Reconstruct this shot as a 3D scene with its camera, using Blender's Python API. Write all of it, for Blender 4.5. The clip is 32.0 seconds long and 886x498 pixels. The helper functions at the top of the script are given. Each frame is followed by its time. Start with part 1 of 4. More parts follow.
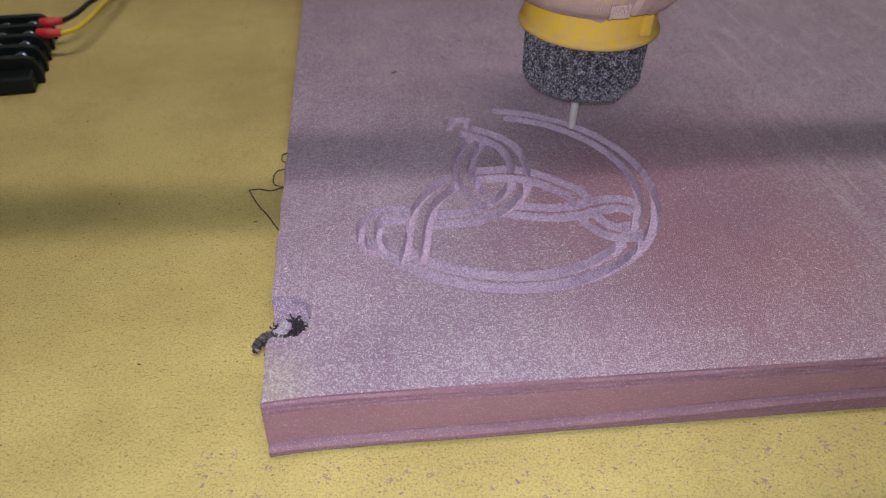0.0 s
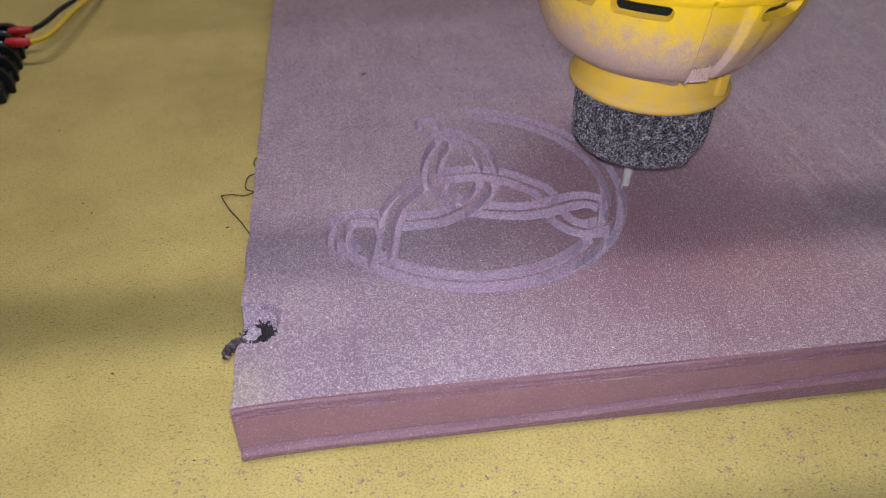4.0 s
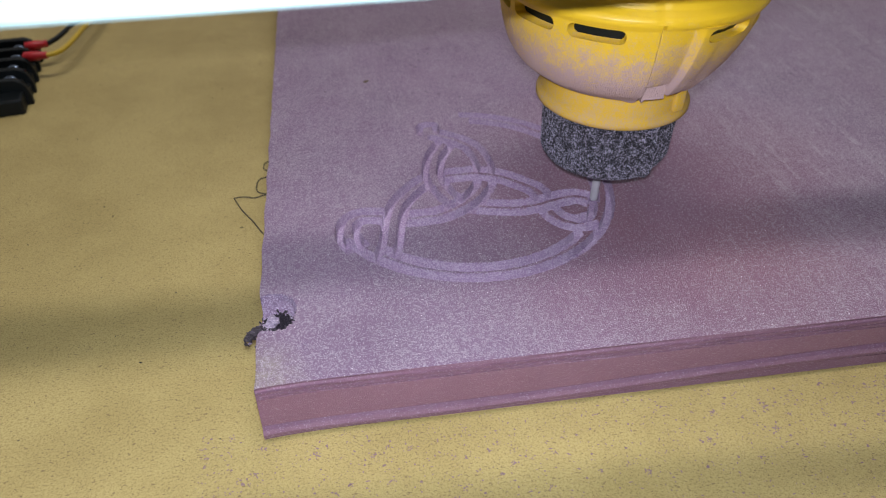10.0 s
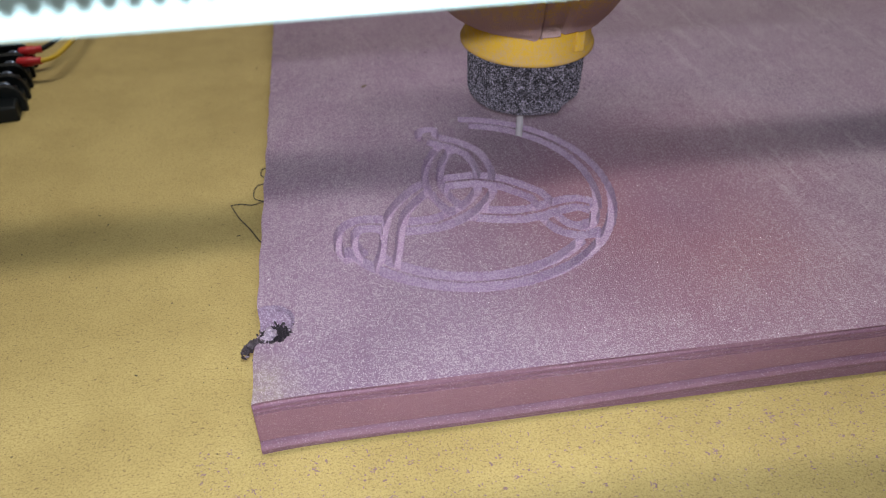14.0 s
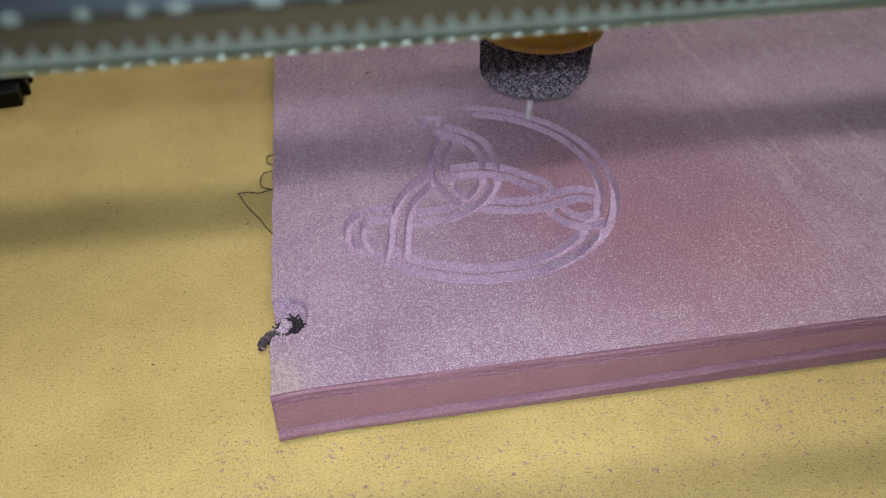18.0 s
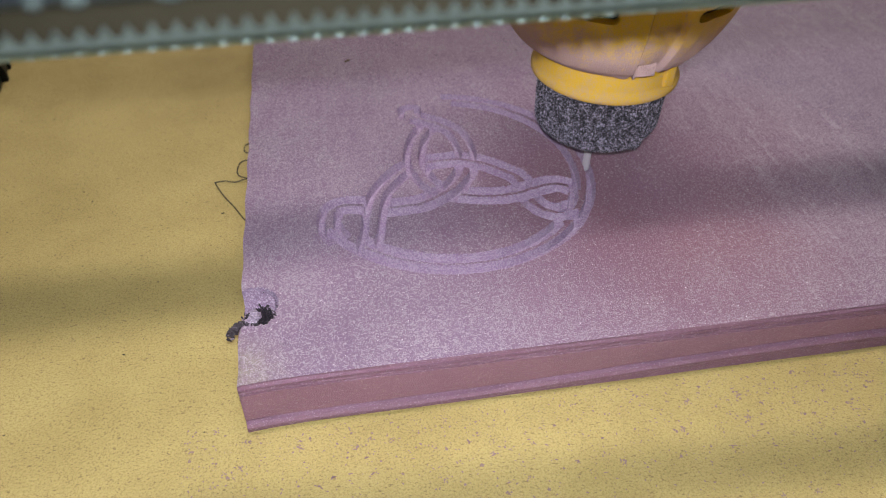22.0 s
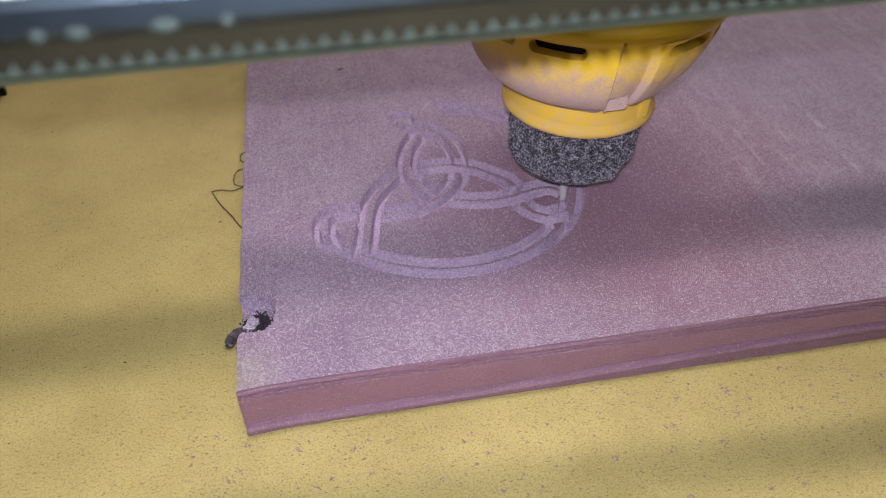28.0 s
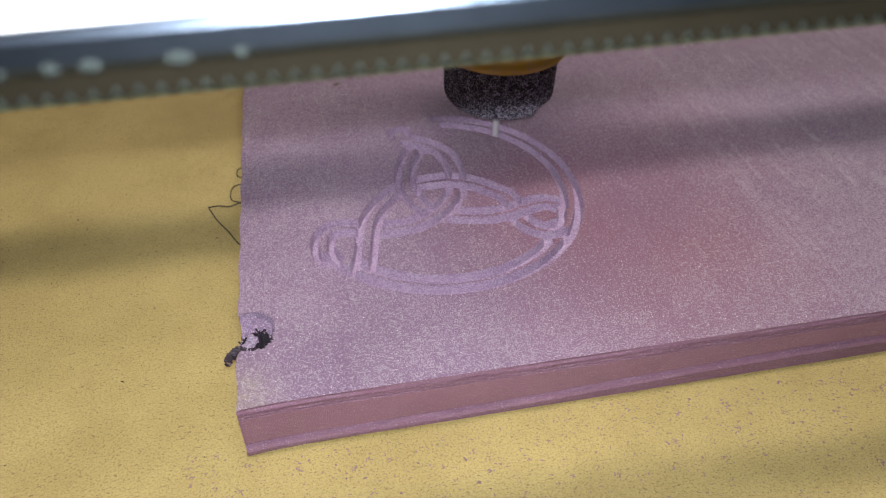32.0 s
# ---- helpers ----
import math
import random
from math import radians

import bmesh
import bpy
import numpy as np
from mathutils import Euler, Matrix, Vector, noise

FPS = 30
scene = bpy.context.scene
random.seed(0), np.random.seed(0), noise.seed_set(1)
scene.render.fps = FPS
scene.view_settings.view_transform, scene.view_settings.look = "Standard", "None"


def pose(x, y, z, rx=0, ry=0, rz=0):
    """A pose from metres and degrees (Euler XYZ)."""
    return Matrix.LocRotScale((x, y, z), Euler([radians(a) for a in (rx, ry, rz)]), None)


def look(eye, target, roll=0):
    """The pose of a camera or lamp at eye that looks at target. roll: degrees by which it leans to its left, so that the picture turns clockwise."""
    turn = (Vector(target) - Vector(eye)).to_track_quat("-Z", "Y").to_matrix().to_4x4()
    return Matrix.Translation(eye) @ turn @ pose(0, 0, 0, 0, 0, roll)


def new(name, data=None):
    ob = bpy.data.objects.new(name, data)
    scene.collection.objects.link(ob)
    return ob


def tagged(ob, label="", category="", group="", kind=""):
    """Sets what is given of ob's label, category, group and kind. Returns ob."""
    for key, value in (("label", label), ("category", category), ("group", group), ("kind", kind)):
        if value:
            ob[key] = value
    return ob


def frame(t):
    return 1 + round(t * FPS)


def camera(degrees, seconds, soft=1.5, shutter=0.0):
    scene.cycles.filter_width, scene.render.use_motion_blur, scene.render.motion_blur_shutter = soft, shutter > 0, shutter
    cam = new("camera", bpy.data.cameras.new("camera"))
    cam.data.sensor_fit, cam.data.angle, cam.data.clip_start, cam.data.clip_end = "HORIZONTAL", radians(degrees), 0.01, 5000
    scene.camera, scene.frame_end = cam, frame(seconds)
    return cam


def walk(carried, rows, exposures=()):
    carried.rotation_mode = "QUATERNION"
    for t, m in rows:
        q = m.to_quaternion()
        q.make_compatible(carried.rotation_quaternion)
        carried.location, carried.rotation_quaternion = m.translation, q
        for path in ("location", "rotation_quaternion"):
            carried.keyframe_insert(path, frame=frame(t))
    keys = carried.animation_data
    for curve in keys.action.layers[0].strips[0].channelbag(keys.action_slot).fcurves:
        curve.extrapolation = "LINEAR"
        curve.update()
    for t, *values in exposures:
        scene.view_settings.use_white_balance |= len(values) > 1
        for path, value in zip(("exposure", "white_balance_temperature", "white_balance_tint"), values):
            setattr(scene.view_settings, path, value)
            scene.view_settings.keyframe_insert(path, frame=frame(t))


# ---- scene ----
cam = camera(62.1, 32.0, 0.55, 0.0)
cam.data.dof.use_dof, cam.data.dof.focus_distance, cam.data.dof.aperture_fstop = True, 0.245, 15.0
PATH = [
    (0, (0.0293, -0.1309, 0.1806), (0.0610, 0.1010, -0.0071), 2.49),
    (0.5, (0.0309, -0.1329, 0.1821), (0.0630, 0.0988, -0.0057), 2.44),
    (1, (0.0337, -0.1328, 0.1837), (0.0664, 0.0983, -0.0047), 2.37),
    (1.5, (0.0337, -0.1313, 0.1838), (0.0674, 0.0995, -0.0049), 2.31),
    (2, (0.0330, -0.1320, 0.1823), (0.0687, 0.0989, -0.0059), 2.58),
    (2.5, (0.0355, -0.1329, 0.1831), (0.0720, 0.0975, -0.0055), 2.33),
    (3, (0.0369, -0.1336, 0.1837), (0.0734, 0.0971, -0.0047), 2.02),
    (3.5, (0.0367, -0.1335, 0.1851), (0.0720, 0.0969, -0.0039), 1.53),
    (5.5, (0.0345, -0.1295, 0.1824), (0.0708, 0.0993, -0.0082), 1.30),
    (6, (0.0313, -0.1324, 0.1834), (0.0683, 0.0968, -0.0066), 1.25),
    (6.5, (0.0291, -0.1360, 0.1861), (0.0645, 0.0935, -0.0038), 1.02),
    (7, (0.0285, -0.1389, 0.1881), (0.0643, 0.0915, -0.0007), 0.88),
    (7.5, (0.0282, -0.1410, 0.1882), (0.0644, 0.0892, -0.0008), 0.80),
    (8, (0.0294, -0.1443, 0.1890), (0.0665, 0.0855, -0.0002), 1.03),
    (8.5, (0.0318, -0.1475, 0.1892), (0.0694, 0.0829, 0.0007), 1.06),
    (9, (0.0300, -0.1487, 0.1900), (0.0674, 0.0821, 0.0021), 0.98),
    (9.5, (0.0301, -0.1484, 0.1921), (0.0671, 0.0823, 0.0040), 0.97),
    (10, (0.0321, -0.1501, 0.1944), (0.0691, 0.0806, 0.0062), 0.83),
    (10.5, (0.0322, -0.1509, 0.1943), (0.0685, 0.0803, 0.0066), 0.81),
    (11, (0.0344, -0.1512, 0.1935), (0.0706, 0.0799, 0.0057), 0.48),
    (11.5, (0.0348, -0.1483, 0.1915), (0.0719, 0.0825, 0.0035), 0.66),
    (12, (0.0352, -0.1458, 0.1927), (0.0722, 0.0851, 0.0048), 0.49),
    (12.5, (0.0352, -0.1462, 0.1935), (0.0725, 0.0846, 0.0056), 0.77),
    (13, (0.0352, -0.1456, 0.1954), (0.0722, 0.0847, 0.0066), 0.59),
    (13.5, (0.0345, -0.1443, 0.1954), (0.0708, 0.0858, 0.0063), 0.50),
    (14, (0.0327, -0.1446, 0.1943), (0.0699, 0.0859, 0.0059), 0.52),
    (14.5, (0.0312, -0.1449, 0.1939), (0.0689, 0.0854, 0.0053), 0.59),
    (16.5, (0.0277, -0.1476, 0.1972), (0.0667, 0.0837, 0.0102), 0.59),
    (17, (0.0267, -0.1463, 0.1961), (0.0654, 0.0847, 0.0087), 0.65),
    (17.5, (0.0275, -0.1440, 0.1949), (0.0662, 0.0867, 0.0072), 0.39),
    (18, (0.0257, -0.1434, 0.2047), (0.0661, 0.0785, 0.0069), 1.33),
    (18.5, (0.0279, -0.1356, 0.2065), (0.0676, 0.0801, 0.0017), 1.02),
    (19, (0.0280, -0.1380, 0.2002), (0.0663, 0.0789, -0.0035), 0.98),
    (19.5, (0.0290, -0.1430, 0.2026), (0.0665, 0.0753, 0.0003), 1.18),
    (20, (0.0333, -0.1449, 0.2039), (0.0706, 0.0731, 0.0012), 1.10),
    (20.5, (0.0347, -0.1474, 0.2041), (0.0729, 0.0714, 0.0025), 1.09),
    (21, (0.0346, -0.1464, 0.2056), (0.0740, 0.0721, 0.0038), 1.42),
    (21.5, (0.0351, -0.1446, 0.2059), (0.0747, 0.0744, 0.0048), 1.37),
    (22, (0.0350, -0.1434, 0.2050), (0.0758, 0.0749, 0.0034), 1.66),
    (22.5, (0.0334, -0.1414, 0.2023), (0.0755, 0.0765, 0.0005), 1.77),
    (23, (0.0325, -0.1396, 0.2017), (0.0751, 0.0779, -0.0004), 1.18),
    (23.5, (0.0335, -0.1395, 0.2030), (0.0752, 0.0786, 0.0013), 1.07),
    (24, (0.0358, -0.1378, 0.2057), (0.0767, 0.0792, 0.0027), 0.79),
    (24.5, (0.0360, -0.1390, 0.2064), (0.0788, 0.0789, 0.0047), 0.97),
    (25, (0.0354, -0.1396, 0.2074), (0.0776, 0.0781, 0.0054), 1.00),
    (25.5, (0.0331, -0.1384, 0.2059), (0.0752, 0.0796, 0.0043), 1.12),
    (27.5, (0.0348, -0.1431, 0.2055), (0.0772, 0.0745, 0.0033), 0.96),
    (28, (0.0363, -0.1475, 0.2093), (0.0778, 0.0715, 0.0085), 0.75),
    (28.5, (0.0403, -0.1520, 0.2110), (0.0819, 0.0682, 0.0115), 0.61),
    (29, (0.0391, -0.1531, 0.2129), (0.0812, 0.0681, 0.0146), 0.65),
    (29.5, (0.0385, -0.1526, 0.2133), (0.0808, 0.0684, 0.0148), 0.58),
    (30, (0.0381, -0.1519, 0.2129), (0.0817, 0.0693, 0.0150), 0.74),
    (30.5, (0.0393, -0.1505, 0.2137), (0.0826, 0.0706, 0.0155), 0.79),
    (31, (0.0396, -0.1466, 0.2126), (0.0830, 0.0740, 0.0140), 0.73),
    (31.5, (0.0370, -0.1438, 0.2112), (0.0826, 0.0765, 0.0127), 0.99),
    (32, (0.0341, -0.1450, 0.2106), (0.0791, 0.0760, 0.0128), 0.95),
]
walk(cam, [(t, look(eye, target, roll)) for t, eye, target, roll in PATH], ((0.0, -0.02, 6350, 11), (3.0, 0.0, 6350, 11), (6.0, 0.0, 6150, 10), (9.0, 0.02, 5850, 16), (12.0, 0.04, 6000, 16), (14.0, 0.16, 6250, 14), (17.0, 0.22, 6350, 14), (19.0, 0.22, 6350, 15), (23.0, 0.22, 6200, 16), (25.0, 0.22, 6050, 15), (28.0, 0.2, 6200, 17), (32.0, 0.2, 6350, 18)))

# ---- world and lights ----
world = bpy.data.worlds.new("room_light")
scene.world = world
world.use_nodes = True
world.node_tree.nodes["Background"].inputs["Color"].default_value = (0.9, 0.95, 1.0, 1)
world.node_tree.nodes["Background"].inputs["Strength"].default_value = 0.02


def area_lamp(name, place, size_x, size_y, watts, colour):
    lamp = bpy.data.lights.new(name, "AREA")
    lamp.shape, lamp.size, lamp.size_y, lamp.energy, lamp.color = "RECTANGLE", size_x, size_y, watts, colour
    ob = new(name, lamp)
    ob.location = place
    return ob


# fluorescent tube over the bench, and an added north light for the board's sheen
area_lamp("tube_light", (0.10, 0.05, 2.05), 1.2, 0.12, 19.5, (1.0, 0.91, 0.76))
area_lamp("north_light", (0.65, 1.75, 1.70), 0.9, 0.6, 7.0, (1.0, 0.96, 0.92)).matrix_basis = look((0.65, 1.75, 1.70), (0.15, 0.10, 0.0))
TORCH_GLOW = 32000.0


# ---- materials ----
def nodes(name):
    m = bpy.data.materials.new(name)
    m.use_nodes = True
    t = m.node_tree
    return m, t, t.nodes["Principled BSDF"]


def add(t, kind, **inputs):
    n = t.nodes.new(kind)
    for k, v in inputs.items():
        n.inputs[k.replace("_", " ")].default_value = v
    return n


def ramp(t, source, stops):
    r = t.nodes.new("ShaderNodeValToRGB")
    e = r.color_ramp.elements
    while len(e) < len(stops):
        e.new(0.5)
    for el, (p, c) in zip(e, stops):
        el.position, el.color = p, (*c, 1) if len(c) == 3 else c
    t.links.new(source, r.inputs["Fac"])
    return r.outputs["Color"]


def coords(t, scale=(1, 1, 1)):
    c = t.nodes.new("ShaderNodeTexCoord")
    m = t.nodes.new("ShaderNodeMapping")
    m.inputs["Scale"].default_value = scale
    t.links.new(c.outputs["Object"], m.inputs["Vector"])
    return m.outputs["Vector"]


def noise_tex(t, vec, scale, detail=4.0, rough=0.55):
    n = add(t, "ShaderNodeTexNoise", Scale=scale, Detail=detail, Roughness=rough)
    t.links.new(vec, n.inputs["Vector"])
    return n.outputs["Fac"]


def mix(t, fac, a, b, blend="MIX"):
    n = t.nodes.new("ShaderNodeMix")
    n.data_type, n.blend_type = "RGBA", blend
    for value, key in ((fac, 0), (a, 6), (b, 7)):
        if isinstance(value, bpy.types.NodeSocket):
            t.links.new(value, n.inputs[key])
        elif key == 0:
            n.inputs[0].default_value = value
        else:
            n.inputs[key].default_value = (*value, 1)
    return n.outputs[2]


def bump(t, bsdf, height, strength, distance):
    b = add(t, "ShaderNodeBump", Strength=strength, Distance=distance)
    t.links.new(height, b.inputs["Height"])
    t.links.new(b.outputs["Normal"], bsdf.inputs["Normal"])


def plain(name, colour, rough=0.5, metal=0.0, grain=0.0):
    m, t, b = nodes(name)
    v = coords(t)
    n = noise_tex(t, v, 180.0)
    lo = tuple(c * 0.85 for c in colour)
    t.links.new(ramp(t, n, [(0.3, lo), (0.7, colour)]), b.inputs["Base Color"])
    b.inputs["Roughness"].default_value, b.inputs["Metallic"].default_value = rough, metal
    if grain:
        bump(t, b, noise_tex(t, v, 900.0), grain, 0.0005)
    return m


def cells(t, vec, scale, stops):
    """Crisp grains: a random grey for each small cell, shaped by the stops."""
    n = add(t, "ShaderNodeTexVoronoi", Scale=scale)
    t.links.new(vec, n.inputs["Vector"])
    one = t.nodes.new("ShaderNodeSeparateColor")
    t.links.new(n.outputs["Color"], one.inputs["Color"])
    return ramp(t, one.outputs["Red"], stops), n.outputs["Distance"]


def ranged(t, value, a, b, to_a=0.0, to_b=1.0):
    n = t.nodes.new("ShaderNodeMapRange")
    n.inputs["From Min"].default_value, n.inputs["From Max"].default_value = a, b
    n.inputs["To Min"].default_value, n.inputs["To Max"].default_value = to_a, to_b
    t.links.new(value, n.inputs["Value"])
    return n.outputs["Result"]


def maths(t, kind, a, b):
    n = t.nodes.new("ShaderNodeMath")
    n.operation = kind
    for value, key in ((a, 0), (b, 1)):
        if isinstance(value, bpy.types.NodeSocket):
            t.links.new(value, n.inputs[key])
        else:
            n.inputs[key].default_value = value
    return n.outputs[0]


def away(t, middle, stretch):
    """The distance over the board from a point of it."""
    c = t.nodes.new("ShaderNodeTexCoord")
    m = t.nodes.new("ShaderNodeMapping")
    m.inputs["Location"].default_value = (-middle[0] * stretch[0], -middle[1] * stretch[1], 0)
    m.inputs["Scale"].default_value = (*stretch, 0)
    t.links.new(c.outputs["Object"], m.inputs["Vector"])
    n = t.nodes.new("ShaderNodeVectorMath")
    n.operation = "LENGTH"
    t.links.new(m.outputs["Vector"], n.inputs[0])
    return n.outputs["Value"]


def dusted(t, v, colour, dust, amount, size=3000.0):
    """Single grains of dust over a colour, as many as the amount (0 to 1) says; gives the colour and the grains' relief."""
    shade, lump = cells(t, v, size, [(0, (0, 0, 0)), (1, (1, 1, 1))])
    lie = ranged(t, maths(t, "SUBTRACT", amount, shade), -0.15, 0.24)
    film = maths(t, "MULTIPLY", amount, 0.30)
    fac = maths(t, "MAXIMUM", maths(t, "MULTIPLY", lie, 0.60), film)
    return mix(t, fac, colour, dust), lump


def sparkle(t, v, colour, bright, size, share, reach):
    """A few coarser white grains, which also paint the dust's glints."""
    n = add(t, "ShaderNodeTexVoronoi", Scale=size)
    t.links.new(v, n.inputs["Vector"])
    dots = ramp(t, n.outputs["Distance"], [(reach * 0.6, (1, 1, 1)), (reach, (0, 0, 0))])
    some = ramp(t, n.outputs["Color"], [(1 - share, (0, 0, 0)), (1 - share * 0.6, (0.9, 0.9, 0.9))])
    return mix(t, mix(t, 1.0, dots, some, "MULTIPLY"), colour, bright)


def foam_material(name, low, high, dust, amount, rough):
    """Purple foam with white dust lying on it in fine grains."""
    m, t, b = nodes(name)
    v = coords(t)
    base = ramp(t, noise_tex(t, v, 90.0, 5.0, 0.7), [(0.3, low), (0.7, high)])
    where = ranged(t, noise_tex(t, v, 60.0, 4.0, 0.65), 0.3, 0.7, amount * 0.5, amount)
    colour, lump = dusted(t, v, base, dust, where)
    colour = sparkle(t, v, colour, tuple(min(1, c * 1.3) for c in dust), 700.0, 0.10 * amount + 0.02, 0.24)
    t.links.new(colour, b.inputs["Base Color"])
    b.inputs["Roughness"].default_value = rough
    bump(t, b, lump, 0.5, 0.0005)
    return m


def foam_top_material():
    """The board's face: purple, less dusty and redder round the carving where shade takes the sheen, dusty elsewhere,
    raked and pocked towards one side.
    """
    m, t, b = nodes("dusty_purple_foam")
    v = coords(t)
    base = ramp(t, noise_tex(t, v, 16.0, 5.0), [(0.3, (0.150, 0.074, 0.162)), (0.7, (0.198, 0.098, 0.208))])
    # Red tint paints the router's soft shadow beside the carving.
    shade_red = maths(t, "MULTIPLY", ranged(t, away(t, (0.170, 0.072), (1.0, 1.0)), 0.115, 0.035), ranged(t, noise_tex(t, v, 9.0, 2.0), 0.35, 0.6, 0.55, 1.0))
    base = mix(t, shade_red, base, (0.225, 0.080, 0.135))
    # Thinner dust here, partly painting the sheen that shade removes.
    less_dust = ranged(t, away(t, (0.142, 0.080), (0.85, 1.0)), 0.028, 0.085, 0.42, 1.0)
    patch = ranged(t, noise_tex(t, v, 38.0, 5.0, 0.7), 0.3, 0.7, 0.52, 1.0)
    place = t.nodes.new("ShaderNodeSeparateXYZ")
    t.links.new(v, place.inputs["Vector"])
    amount = maths(t, "MULTIPLY", less_dust, patch)
    rows = ranged(t, noise_tex(t, coords(t, (1.0, 0.05, 1.0)), 560.0, 3.0, 0.6), 0.35, 0.75, -0.10, 0.16)
    amount = maths(t, "ADD", amount, rows)
    rake = ranged(t, noise_tex(t, coords(t, (1.0, 0.10, 1.0)), 110.0, 5.0, 0.7), 0.55, 0.66)
    amount = maths(t, "ADD", amount, maths(t, "MULTIPLY", rake, ranged(t, place.outputs["X"], 0.170, 0.235, 0.0, 0.60)))
    thin = ranged(t, noise_tex(t, coords(t, (1.0, 0.05, 1.0)), 300.0, 4.0, 0.7), 0.60, 0.67)
    thin = maths(t, "MULTIPLY", thin, ranged(t, noise_tex(t, v, 130.0, 4.0, 0.7), 0.40, 0.55))
    amount = maths(t, "ADD", amount, maths(t, "MULTIPLY", thin, ranged(t, place.outputs["X"], 0.175, 0.235, 0.0, 1.1)))
    # Extra pale dust towards +x stands in for the sheen there.
    amount = maths(t, "ADD", amount, ranged(t, place.outputs["X"], 0.175, 0.260, 0.0, 0.20))
    amount = maths(t, "ADD", amount, ranged(t, noise_tex(t, v, 850.0, 2.0, 0.6), 0.35, 0.65, -0.20, 0.20))
    chips = add(t, "ShaderNodeTexVoronoi", Scale=260.0)
    t.links.new(coords(t, (1.0, 1.2, 1.0)), chips.inputs["Vector"])
    pock = ramp(t, chips.outputs["Distance"], [(0.12, (1, 1, 1)), (0.25, (0, 0, 0))])
    pock = mix(t, 1.0, pock, ramp(t, chips.outputs["Color"], [(0.54, (0, 0, 0)), (0.64, (0.9, 0.9, 0.9))]), "MULTIPLY")
    rough_part = maths(t, "MAXIMUM", ranged(t, place.outputs["Y"], 0.150, 0.185), ranged(t, place.outputs["X"], 0.20, 0.25, 0.0, 0.6))
    pock = mix(t, 1.0, pock, rough_part, "MULTIPLY")
    pock = mix(t, 1.0, pock, ramp(t, noise_tex(t, v, 28.0, 2.0), [(0.42, (0, 0, 0)), (0.55, (1, 1, 1))]), "MULTIPLY")
    amount = maths(t, "SUBTRACT", amount, pock)
    base = mix(t, pock, base, (0.050, 0.028, 0.048))
    ochre = maths(t, "MULTIPLY", ranged(t, away(t, (0, 0), (1.0, 0.8)), 0.018, 0.004), ranged(t, noise_tex(t, v, 160.0, 4.0, 0.7), 0.35, 0.62, 0.15, 0.75))
    base = mix(t, ochre, base, (0.30, 0.255, 0.16))
    colour, lump = dusted(t, v, base, (0.60, 0.54, 0.62), maths(t, "MULTIPLY", amount, 0.50))
    colour = sparkle(t, v, sparkle(t, v, colour, (0.95, 0.88, 0.98), 750.0, 0.18, 0.20), (0.9, 0.84, 0.92), 1300.0, 0.18, 0.27)
    t.links.new(colour, b.inputs["Base Color"])
    b.inputs["Roughness"].default_value, b.inputs["Specular IOR Level"].default_value = 0.58, 1.0
    bump(t, b, lump, 0.8, 0.0006)
    return m


FOAM_TOP = foam_top_material()
FOAM_CUT = foam_material("fresh_cut_foam", (0.200, 0.120, 0.228), (0.295, 0.188, 0.320), (0.60, 0.51, 0.64), 0.58, 0.9)
FOAM_SIDE = foam_material("foam_edge", (0.258, 0.130, 0.190), (0.298, 0.155, 0.220), (0.62, 0.5, 0.57), 0.05, 0.45)
FOAM_RIDGE = foam_material("foam_edge_ridges", (0.200, 0.098, 0.152), (0.245, 0.128, 0.190), (0.60, 0.5, 0.62), 0.06, 0.5)


